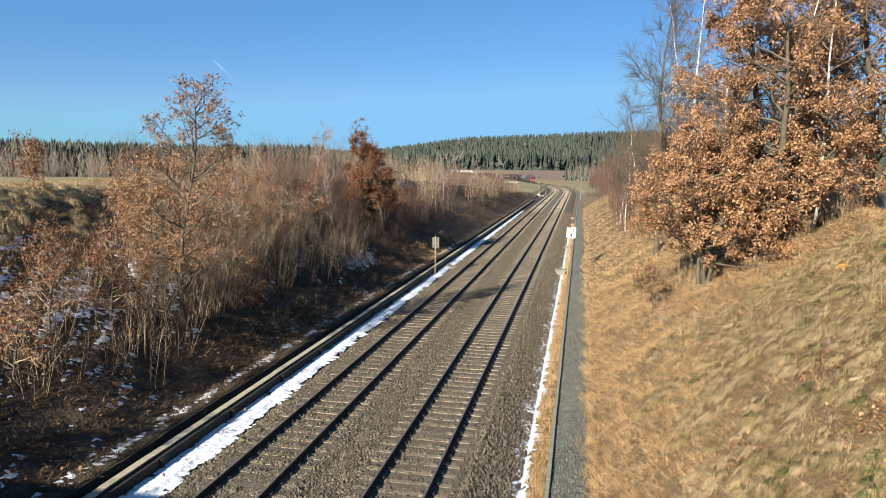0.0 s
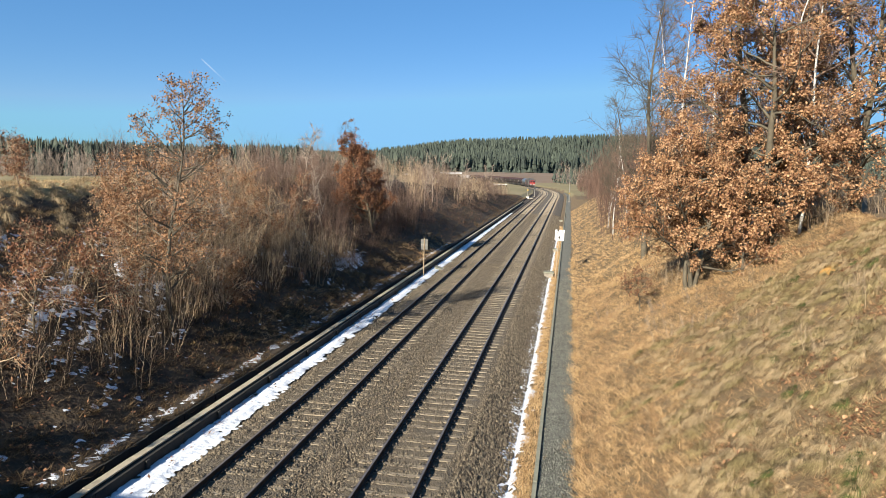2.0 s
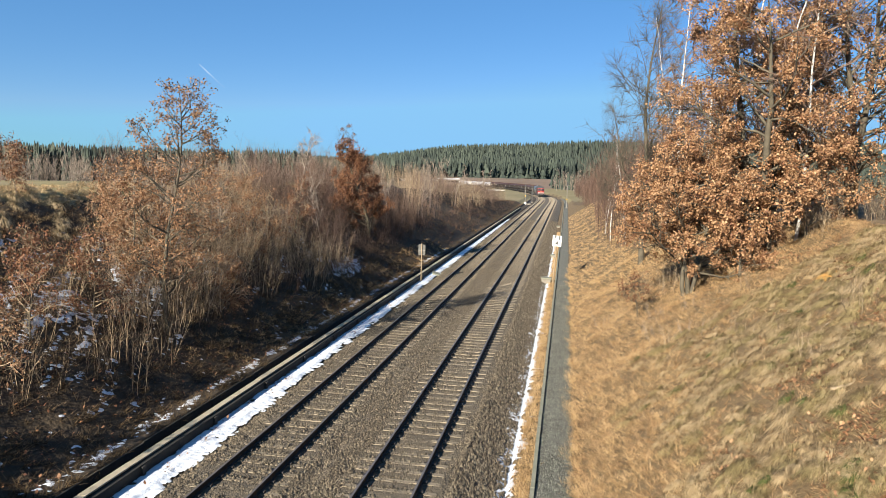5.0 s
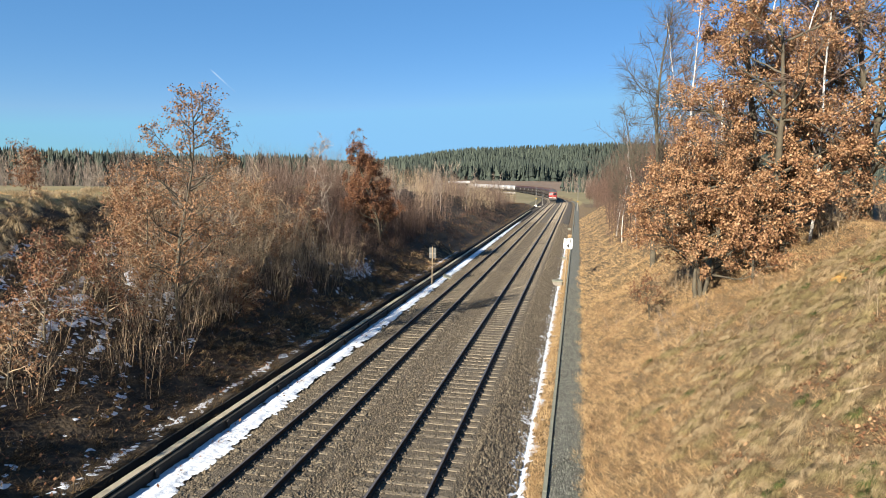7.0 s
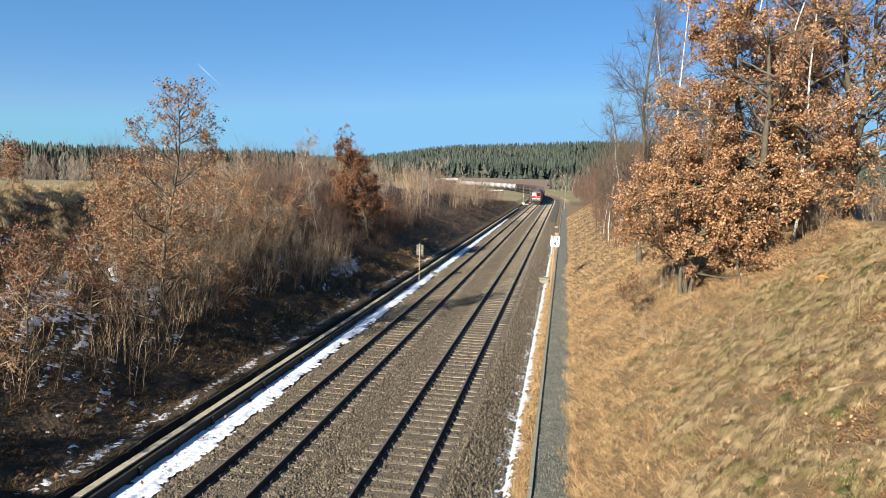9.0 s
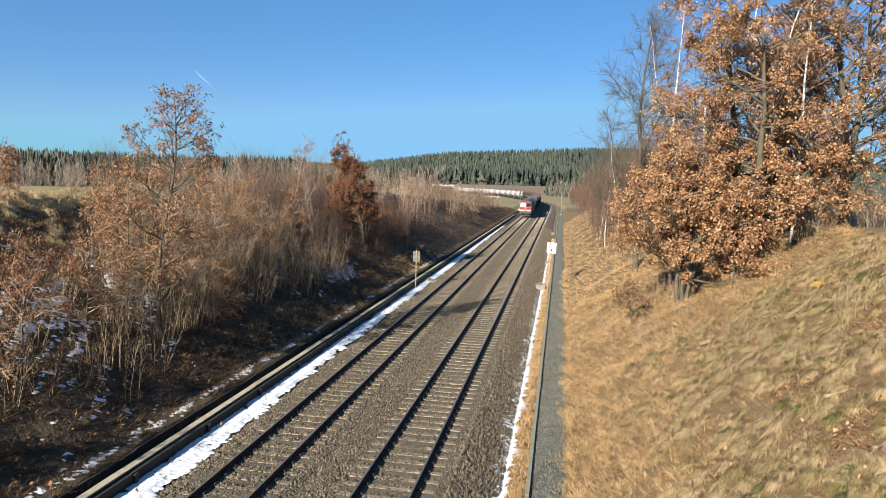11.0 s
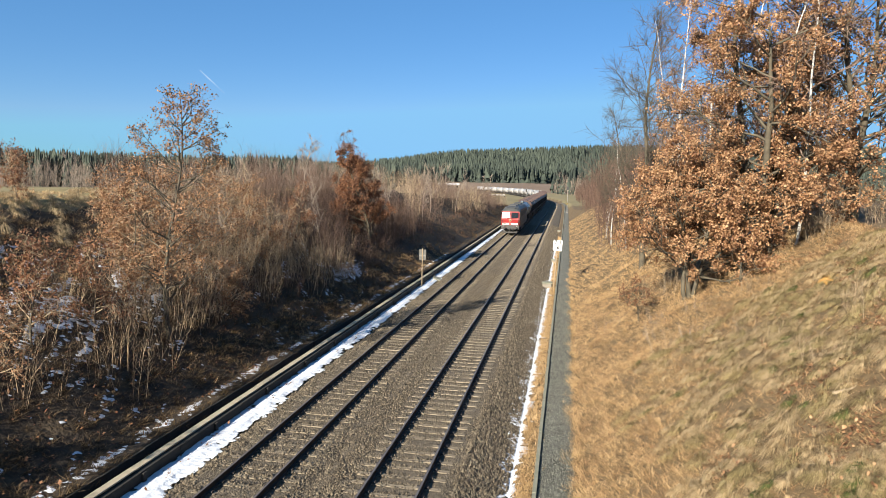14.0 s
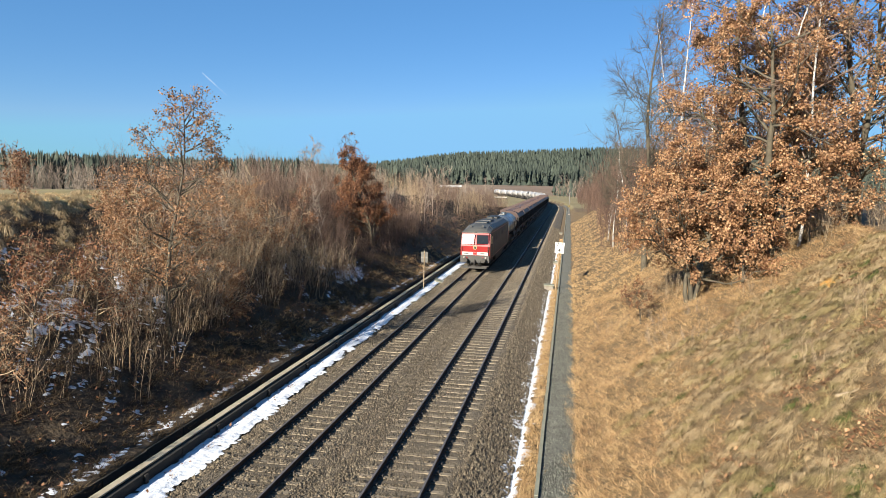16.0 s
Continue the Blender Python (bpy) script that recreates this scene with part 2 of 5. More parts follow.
def empty(name, m, label, category, group="", kind=""):
    ob = new(name)
    ob.empty_display_size = 0.3
    ob.matrix_basis = m
    return tagged(ob, label, category, group, kind)


# ---- the line of the railway ----
X_RIGHT, SPACING, GAUGE = -4.32, 4.037, 1.505
BEND_START, BEND_RUN, BEND_RADIUS, FALL = 205.0, 70.0, 665.0, 0.0037
DS = 0.25
_g = np.arange(-40, 1000, DS)
_th = np.cumsum(np.clip((_g - BEND_START) / BEND_RUN, 0, 1) / BEND_RADIUS) * DS
_lx = X_RIGHT + np.cumsum(-np.sin(_th)) * DS
_ly = -40 + np.cumsum(np.cos(_th)) * DS


def line(s, off=0.0):
    """Points of the line at s metres, off metres to the right of the right-hand track; and the heading."""
    s = np.asarray(s, dtype=float)
    th = np.interp(s, _g, _th)
    x, y = np.interp(s, _g, _lx) + off * np.cos(th), np.interp(s, _g, _ly) + off * np.sin(th)
    return np.stack([x, y, -FALL * np.maximum(0, s - 200)], -1), th


def sweep(name, profile, s, material, parent=None, closed=False, smooth=False, jitter=0.0, indices=None):
    """A profile of (offset, height) points drawn along the line."""
    rng = np.random.default_rng(5)
    n, v = len(profile), []
    for o, z in profile:
        p, _ = line(s, o)
        v.append(p + [0, 0, z])
    v = np.stack(v, 1)
    if jitter:
        v += rng.normal(0, jitter, v.shape)
    faces, idx = [], []
    for i in range(len(s) - 1):
        for j in range(n if closed else n - 1):
            k = (j + 1) % n
            faces.append((i * n + j, i * n + k, (i + 1) * n + k, (i + 1) * n + j))
            idx.append(indices[j] if indices else 0)
    if closed:
        faces += [tuple(range(n))[::-1], tuple((len(s) - 1) * n + j for j in range(n))]
        idx += [0, 0]
    return mesh_ob(name, v.reshape(-1, 3), faces, material, parent, indices=idx, smooth=smooth)


def smoothstep(a, b, x):
    t = np.clip((x - a) / (b - a), 0, 1)
    return t * t * (3 - 2 * t)


def wave(x, y, scale, seed=0):
    """Soft value noise on arrays, -1 to 1."""
    out = np.zeros_like(x, dtype=float)
    rng = np.random.default_rng(100 + seed)
    for k in range(7):
        a, ph, f = rng.uniform(0, 6.283), rng.uniform(0, 6.283), rng.uniform(0.6, 1.9) / scale
        out += np.sin((x * math.cos(a) + y * math.sin(a)) * f * 6.283 + ph)
    return out / 3.2


def offset_of(x, y):
    """How far right of the right-hand track, and the run along it, for points of the plan."""
    x, y = np.asarray(x, float), np.asarray(y, float)
    o, s = x - X_RIGHT, y.copy()
    far = y > 195
    if far.any():
        k = slice(None, None, 12)
        gx, gy, gt, gs = _lx[k], _ly[k], _th[k], _g[k]
        fx, fy = x[far], y[far]
        oo, ss = np.empty(len(fx)), np.empty(len(fx))
        for i in range(0, len(fx), 4000):
            d = (fx[i:i + 4000, None] - gx) ** 2 + (fy[i:i + 4000, None] - gy) ** 2
            j = d.argmin(1)
            oo[i:i + 4000] = (fx[i:i + 4000] - gx[j]) * np.cos(gt[j]) + (fy[i:i + 4000] - gy[j]) * np.sin(gt[j])
            ss[i:i + 4000] = gs[j]
        o[far], s[far] = oo, ss
    return o, s


def ground_z(x, y):
    x, y = np.asarray(x, float), np.asarray(y, float)
    shape = x.shape
    x, y = x.ravel(), y.ravel()
    o, s = offset_of(x, y)
    base = -FALL * np.clip(s - 200, 0, 500)
    # crest heights fall away where the cutting ends
    hr = 7.1 - 6.3 * smoothstep(70, 210, s)
    hl = 6.9 - 6.2 * smoothstep(60, 215, s)
    right = np.minimum(-0.5 + np.maximum(0, o - 4.95) / 1.5, hr - 0.5 + np.clip(o - 15, 0, 60) * 0.01)
    lift = np.maximum(0, -o - 8.9)
    left = np.minimum(0.03 + lift / 1.68, hl - 0.02 * np.maximum(0, -o - 19))
    left = np.maximum(left, -3)
    soft = 0.07 * wave(x, y, 2.6, 1) + 0.15 * wave(x, y, 8.5, 2)
    z = np.where(o > 0, right, left)
    on_bank = np.clip((np.maximum(o - 4.9, -o - 8.6)) / 2.0, 0, 1)
    z = z + soft * on_bank
    z = np.where((o > -6.3) & (o < 2.9), -0.85, z)
    z = np.where((o <= -6.3) & (o > -7.88), -0.30, z)
    z = np.where((o >= 2.9) & (o < 3.7), -0.58, z)
    # beyond the bend the land rises to wooded hills
    r = np.hypot(x, y)
    bearing = np.degrees(np.arctan2(x, np.maximum(y, 1)))
    hill = 6.0 * smoothstep(430, 720, r) * smoothstep(-16, -9, bearing) + smoothstep(720, 1250, r) * (8 + 30 * smoothstep(-24, -4, bearing) + 9 * smoothstep(-6, 4, bearing))
    z = z + base + hill * np.where(y > 0, 1, 0)
    return z.reshape(shape)


def gz(x, y):
    return float(on_ground(np.array([x]), np.array([y]))[0])


# ---- ground: one sheet to the horizon ----
GRID = []


def on_ground(x, y):
    """Heights of the ground sheet, between its grid points."""
    xs, ys, Z = GRID
    x, y = np.asarray(x, float), np.asarray(y, float)
    i = np.clip(np.searchsorted(xs, x) - 1, 0, len(xs) - 2)
    j = np.clip(np.searchsorted(ys, y) - 1, 0, len(ys) - 2)
    u, w = (x - xs[i]) / (xs[i + 1] - xs[i]), (y - ys[j]) / (ys[j + 1] - ys[j])
    return (Z[j, i] * (1 - u) + Z[j, i + 1] * u) * (1 - w) + (Z[j + 1, i] * (1 - u) + Z[j + 1, i + 1] * u) * w


def build_ground():
    xs = np.unique(np.concatenate([-np.geomspace(40, 2600, 34), np.arange(-40, -12.5, 0.4), [-12.4, -12.26, -12.19, -11.9, -11.3, -10.7, -10.4], np.arange(-10, -1.9, 2.0), [-1.5, -1.2, -0.9, -0.65, -0.4, 0, 0.3, 0.62], np.arange(1.0, 18, 0.4), np.arange(18, 40, 2.0), np.geomspace(40, 2600, 34)]))
    ys = np.unique(np.concatenate([np.arange(-60, 8, 4.0), np.arange(8, 60, 0.5), np.arange(60, 200, 1.5), np.arange(200, 480, 4.0), np.geomspace(480, 3200, 44)]))
    X, Y = np.meshgrid(xs, ys)
    Z = ground_z(X, Y)
    GRID.extend([xs, ys, Z])
    nx, ny = len(xs), len(ys)
    v = np.stack([X, Y, Z], -1).reshape(-1, 3)
    i, j = np.meshgrid(np.arange(nx - 1), np.arange(ny - 1))
    a = (j * nx + i).ravel()
    f = np.stack([a, a + 1, a + 1 + nx, a + nx], 1)
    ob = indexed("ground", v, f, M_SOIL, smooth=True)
    for m in (M_STRAW, M_FIELD, M_PLOUGH, M_FOREST_FLOOR):
        ob.data.materials.append(m)
    c = v[f].mean(1)
    o, s = offset_of(c[:, 0], c[:, 1])
    r = np.hypot(c[:, 0], c[:, 1])
    bearing = np.degrees(np.arctan2(c[:, 0], np.maximum(c[:, 1], 1)))
    idx = np.zeros(len(f), dtype=np.int32)
    idx[o > 2.9] = 1
    idx[(o > -7.9) & (o < -6)] = 0
    idx[(o < -19.5)] = 2
    idx[(o < -8.3) & (s > 205)] = 2
    idx[(o > 12) & (s > 150)] = 2
    idx[(o > 5) & (s > 230)] = 2
    idx[(r > 470) & (bearing > -14)] = 3
    idx[(r > 700) & (c[:, 1] > 0)] = 4
    ob.data.polygons.foreach_set("material_index", idx)
    tagged(ob, "grassy railway cutting with straw-coloured banks and fields beyond", "ground", kind="structure")


build_ground()
S_LONG = np.concatenate([np.arange(-30, 200, 2.0), np.arange(200, 900, 5.0)])

# ballast bed with its rough surface
bed = sweep("ballast_bed", [(-6.3, -0.70), (-6.2, -0.47), (-5.75, -0.30), (-5.45, -0.205), (-4.04, -0.222), (-2.75, -0.21), (-2.3, -0.26), (-2.02, -0.235), (-1.75, -0.26), (-1.3, -0.21), (0, -0.222), (1.3, -0.21), (1.65, -0.24), (2.2, -0.42), (2.85, -0.66), (2.95, -0.85)],
            np.concatenate([np.arange(-30, 80, 0.5), np.arange(80, 200, 2.0), np.arange(200, 900, 5.0)]), M_BALLAST, jitter=0.012)
tagged(bed, "brown-grey crushed stone ballast bed under two tracks", "ballast", kind="structure")
# gravel path and its concrete edging beside the right-hand bank
tagged(sweep("path", [(3.78, -0.66), (3.80, -0.5), (4.3, -0.47), (4.75, -0.475), (5.05, -0.55), (5.1, -0.8)], np.concatenate([np.arange(-30, 80, 1.0), np.arange(80, 290, 4.0)]), M_GRAVEL, jitter=0.01), "dark grey gravel service path beside the track", "path", kind="structure")


# ---- tracks ----
RAIL_PROFILE = [(-0.075, -0.172), (0.075, -0.172), (0.075, -0.160), (0.012, -0.145), (0.010, -0.050), (0.034, -0.038), (0.034, -0.006), (0.028, 0.0), (-0.028, 0.0), (-0.034, -0.006), (-0.034, -0.038), (-0.010, -0.050), (-0.012, -0.145), (-0.075, -0.160)]


def sleeper_mesh():
    secs = [(-1.30, -0.20, 0.07), (-1.27, -0.192, 0.078), (-0.98, -0.187, 0.08), (-0.90, -0.172, 0.085), (-0.60, -0.172, 0.085), (-0.45, -0.20, 0.075), (0.45, -0.20, 0.075), (0.60, -0.172, 0.085), (0.90, -0.172, 0.085), (0.98, -0.187, 0.08), (1.27, -0.192, 0.078), (1.30, -0.20, 0.07)]
    v, f, idx = [], [], []
    for x, z, h in secs:
        v += [(x, -h - 0.03, -0.36), (x, -h, z), (x, h, z), (x, h + 0.03, -0.36)]
    for i in range(len(secs) - 1):
        for j in range(3):
            f.append((i * 4 + j, i * 4 + j + 1, i * 4 + 5 + j, i * 4 + 4 + j))
            idx.append(0)
    f += [(3, 2, 1, 0), tuple(44 + j for j in range(4))]
    idx += [0, 0]
    for cx in (-GAUGE / 2 - 0.12, -GAUGE / 2 + 0.12, GAUGE / 2 - 0.12, GAUGE / 2 + 0.12):
        b = len(v)
        for dx in (-0.05, 0.05):
            v += [(cx + dx, -0.07, -0.175), (cx + dx, -0.05, -0.125), (cx + dx, 0.05, -0.125), (cx + dx, 0.07, -0.175)]
        f += [(b + j, b + j + 1, b + 5 + j, b + 4 + j) for j in range(3)] + [(b + 3, b + 2, b + 1, b), (b + 4, b + 5, b + 6, b + 7)]
        idx += [1] * 5
    me = bpy.data.meshes.new("sleeper")
    me.from_pydata(v, [], f)
    me.materials.append(M_SLEEPER)
    me.materials.append(M_CLIP)
    me.polygons.foreach_set("material_index", idx)
    return me, np.array(v), f, idx


def build_track(off, phase, label):
    track = empty("railway_track", pose(0, 0, 0), label, "track", "pair of tracks", "structure")
    for side in (-1, 1):
        prof = [(off + side * GAUGE / 2 + o, z) for o, z in RAIL_PROFILE]
        rail = sweep("rail", prof, S_LONG, [M_RAIL, M_RAILTOP], track, closed=True, indices=[0] * 7 + [1] + [0] * 6)
        tagged(rail, "rust-brown steel rail with a worn bright head")
    me, v, f, idx = sleeper_mesh()
    rng = np.random.default_rng(int(phase * 10))
    far_v, far_f, far_i = [], [], []
    s = 9.0 + phase
    k = 0
    while s < 430:
        p, th = line(s, off)
        m = Matrix.Translation(p) @ Matrix.Rotation(th + rng.normal(0, 0.004), 4, "Z")
        if k < 290:
            ob = new("sleeper", me)
            ob.parent, ob.matrix_basis = track, m
        else:
            b = len(far_v) * len(v)
            r = np.array(m.to_3x3())
            far_v.append(v @ r.T + np.array(p))
            far_f += [tuple(b + q for q in face) for face in f[:35]]
            far_i += idx[:35]
        s += 0.6
        k += 1
    far = mesh_ob("far_sleepers", np.concatenate(far_v), far_f, [M_SLEEPER, M_CLIP], track, indices=far_i)
    tagged(far, kind="stuff")


build_track(0.0, 0.07, "straight right-hand track on concrete sleepers, rusty rails")
build_track(-SPACING, 0.32, "track used by the train, concrete sleepers and rusty rails")


def build_stones():
    """Loose ballast stones, uneven small lumps lying on the bed."""
    rng = np.random.default_rng(11)
    n = 120000 + 30000
    late = np.arange(n) >= 120000
    y = np.where(late, 58 + 75 * rng.random(n) ** 1.3, 11 + 50 * rng.random(n) ** 1.5)
    o = np.where(rng.random(n) < 0.22, rng.uniform(1.5, 2.95, n), rng.uniform(-6.25, 2.95, n))
    # bed surface, with the stones heaped between the tracks and on the shoulders
    prof = [(-6.2, -0.46), (-5.75, -0.30), (-5.45, -0.205), (-2.75, -0.21), (-2.3, -0.26), (-1.3, -0.21), (1.65, -0.24), (2.2, -0.42), (2.9, -0.66)]
    z = np.interp(o, [q[0] for q in prof], [q[1] for q in prof])
    clear = np.ones(n, bool)
    for c in (0, -SPACING):
        for side in (-1, 1):
            clear &= np.abs(o - c - side * GAUGE / 2) > 0.13
        ph = 0.07 if c == 0 else 0.32
        on = (np.abs(o - c) < 1.3) & (np.abs(((y - 9.0 - ph + 0.3) % 0.6) - 0.3) < 0.10)
        clear &= ~on
    o, y, z, late = o[clear], y[clear], z[clear], late[clear]
    n = len(o)
    size = rng.uniform(0.021, 0.045, n) * np.where((o > 1.6) | (o < -5.6), 1.6, 1.0) * np.where(late, 1.5, 1.0)
    octa = np.array([[1, 0, 0], [-1, 0, 0], [0, 1, 0], [0, -1, 0], [0, 0, 1.0]])
    tri = np.array([[0, 2, 4], [2, 1, 4], [1, 3, 4], [3, 0, 4]])
    v = octa[None] * rng.uniform(0.6, 1.3, (n, 5, 1))
    v += rng.normal(0, 0.25, v.shape)
    a = rng.uniform(0, 6.283, n)
    x2 = v[..., 0] * np.cos(a)[:, None] - v[..., 1] * np.sin(a)[:, None]
    y2 = v[..., 0] * np.sin(a)[:, None] + v[..., 1] * np.cos(a)[:, None]
    v = np.stack([x2, y2, v[..., 2] * 1.15], -1) * size[:, None, None] + np.stack([o + X_RIGHT, y, z + size * 0.25], -1)[:, None]
    t = tri[None] + (np.arange(n) * 5)[:, None, None]
    tagged(indexed("ballast_stones", v.reshape(-1, 3), t.reshape(-1, 3), M_STONE), "loose broken ballast stones, brown and grey", "gravel", kind="stuff")


build_stones()


def build_path_gravel():
    rng = np.random.default_rng(12)
    n = 19000
    x, y = rng.uniform(-0.52, 0.75, n), 11 + 45 * rng.random(n) ** 1.6
    size = rng.uniform(0.021, 0.045, n)
    c = np.stack([x, y, np.interp(x, [-0.52, 0, 0.43, 0.75], [-0.5, -0.47, -0.475, -0.56]) + size * 0.3], -1)
    corner = np.array([[1, 0, -0.4], [-0.5, 0.87, -0.4], [-0.5, -0.87, -0.4], [0, 0, 0.9]])
    v = corner[None] * rng.uniform(0.6, 1.3, (n, 4, 1)) + rng.normal(0, 0.25, (n, 4, 3))
    v = v * size[:, None, None] + c[:, None]
    t = np.array([[0, 1, 3], [1, 2, 3], [2, 0, 3]])[None] + (np.arange(n) * 4)[:, None, None]
    tagged(indexed("path_stones", v.reshape(-1, 3), t.reshape(-1, 3), M_PATHSTONE), "loose grey-green gravel on the service path", "gravel", kind="stuff")


M_PATHSTONE = mat("path_stone", [(0.048, 0.049, 0.039), (0.101, 0.100, 0.081), (0.171, 0.167, 0.137)], 3.0, 0.85, island=0.6)
build_path_gravel()


# ---- raised concrete cable trough beside the left-hand track ----
def build_trough():
    duct = empty("cable_trough", pose(0, 0, 0), "raised pale concrete cable trough on short posts", "cable trough", kind="structure")
    y = 4.5
    cover_bm = boxed(-0.18, 0.06, 0.008, 1.992, 0.0, 0.05, 0.01)
    cover = part("cover", cover_bm, M_TROUGH, duct)
    # near-black wall colour carries the shade beneath the cover
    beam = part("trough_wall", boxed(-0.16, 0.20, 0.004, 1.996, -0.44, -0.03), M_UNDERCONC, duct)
    post = part("post", boxed(0.202, 0.27, -0.08, 0.08, -0.75, -0.06, 0.012), M_DARKWOOD, duct)
    first = True
    k = 0
    rng = random.Random(3)
    while y < 178:
        for ob in (cover, beam) + ((post,) if k % 2 == 0 else ()):
            q = ob if first else ob.copy()
            if not first:
                scene.collection.objects.link(q)
            q.matrix_basis = pose(-11.47 - 0.001 * max(0, y - 60) + rng.uniform(-0.008, 0.008), y + (0.1 if ob is post else 0), 0.03 + rng.uniform(-0.006, 0.006), 0, 0, rng.uniform(-0.2, 0.2))
        first = False
        y += 2.0
        k += 1


# concrete with the trough's own shade put into its colour
M_UNDERCONC = mat("shade_dark_concrete", [(0.014, 0.012, 0.009), (0.023, 0.020, 0.016)], 2.0, 0.85)
build_trough()

# dark boards at the left-hand bank's foot, added to deepen its shaded face
def build_boards():
    wall = empty("retaining_boards", pose(0, 0, 0), "dark boards holding the bank foot, added to deepen its shaded face", "retaining wall", kind="structure")
    board = part("board", boxed(-0.03, 0.03, 0.006, 1.994, -0.62, 0.0, 0.008), M_DARKWOOD, wall)
    rng = random.Random(8)
    for k in range(84):
        q = board if k == 0 else board.copy()
        if k:
            scene.collection.objects.link(q)
        q.matrix_basis = pose(-12.155 + rng.uniform(-0.015, 0.015), 6 + 2.0 * k, 0.03 + rng.uniform(-0.03, 0.03), 0, rng.uniform(-3, 3), rng.uniform(-0.3, 0.3))


build_boards()

# narrow concrete edging at the foot of the right-hand path
def build_edging():
    edge = empty("path_edging", pose(0, 0, 0), "thin mossy concrete slabs edging the gravel path", "kerb", kind="structure")
    slab = part("slab", boxed(-0.06, 0.06, 0.004, 1.196, -0.35, 0.0, 0.008), M_EDGE, edge)
    rng = random.Random(4)
    for k in range(200):
        q = slab if k == 0 else slab.copy()
        if k:
            scene.collection.objects.link(q)
        q.matrix_basis = pose(-0.57 + rng.uniform(-0.006, 0.006), 9 + 1.2 * k, -0.40 + rng.uniform(-0.01, 0.01), 0, rng.uniform(-2, 2), rng.uniform(-0.3, 0.3))


M_EDGE = mat("mossy_slab", [(0.107, 0.112, 0.081), (0.166, 0.167, 0.125), (0.219, 0.212, 0.167)], 2.0, 0.9)
build_edging()


# ---- the bridge from which the view is seen; its deck shades the tracks ----
def build_bridge():
    b = empty("road_bridge", pose(0, 0, 0), "plain concrete road bridge across the cutting", "bridge", kind="structure")
    part("deck", boxed(-40, 40, -7.5, -0.6, 6.1, 6.75, 0.03), M_CONCRETE, b)
    part("parapet", boxed(-40, 40, -0.95, -0.6, 6.75, 7.7, 0.03), M_CONCRETE, b)
    part("parapet", boxed(-40, 40, -7.5, -7.15, 6.75, 7.55, 0.03), M_CONCRETE, b)


build_bridge()


# ---- train: every vehicle stands along y, its leading end towards -y, wheels on z = 0 ----
TRAIN = []
N_TANKS = 13


def bogie(y, parent, base=1.8, radius=0.46, label=""):
    bg = part("bogie", boxed(-1.05, 1.05, y - base / 2 - 0.75, y + base / 2 + 0.75, 0.42, 0.78, 0.05), M_UNDER, parent)
    for wy in (-base / 2, base / 2) if base < 3 else (-base / 2, 0, base / 2):
        part("wheelset", rods(((-0.82, y + wy, radius), (-0.68, y + wy, radius), radius, radius, 20), ((0.68, y + wy, radius), (0.82, y + wy, radius), radius, radius, 20), ((-0.9, y + wy, radius), (0.9, y + wy, radius), 0.08)), M_UNDER, bg)
    return bg


def buffers(y, side, parent):
    for x in (-0.875, 0.875):
        part("buffer", rods(((x, y, 1.05), (x, y - side * 0.5, 1.05), 0.10), ((x, y - side * 0.5, 1.05), (x, y - side * 0.62, 1.05), 0.24, 0.22, 16)), M_UNDER, parent)


def loft(rings, cap=True):
    bm = bmesh.new()
    vs = [[bm.verts.new(p) for p in r] for r in rings]
    n = len(vs[0])
    for a, b in zip(vs, vs[1:]):
        for j in range(n):
            bm.faces.new((a[j], a[(j + 1) % n], b[(j + 1) % n], b[j]))
    if cap:
        bm.faces.new(vs[0][::-1])
        bm.faces.new(vs[-1])
    return bm


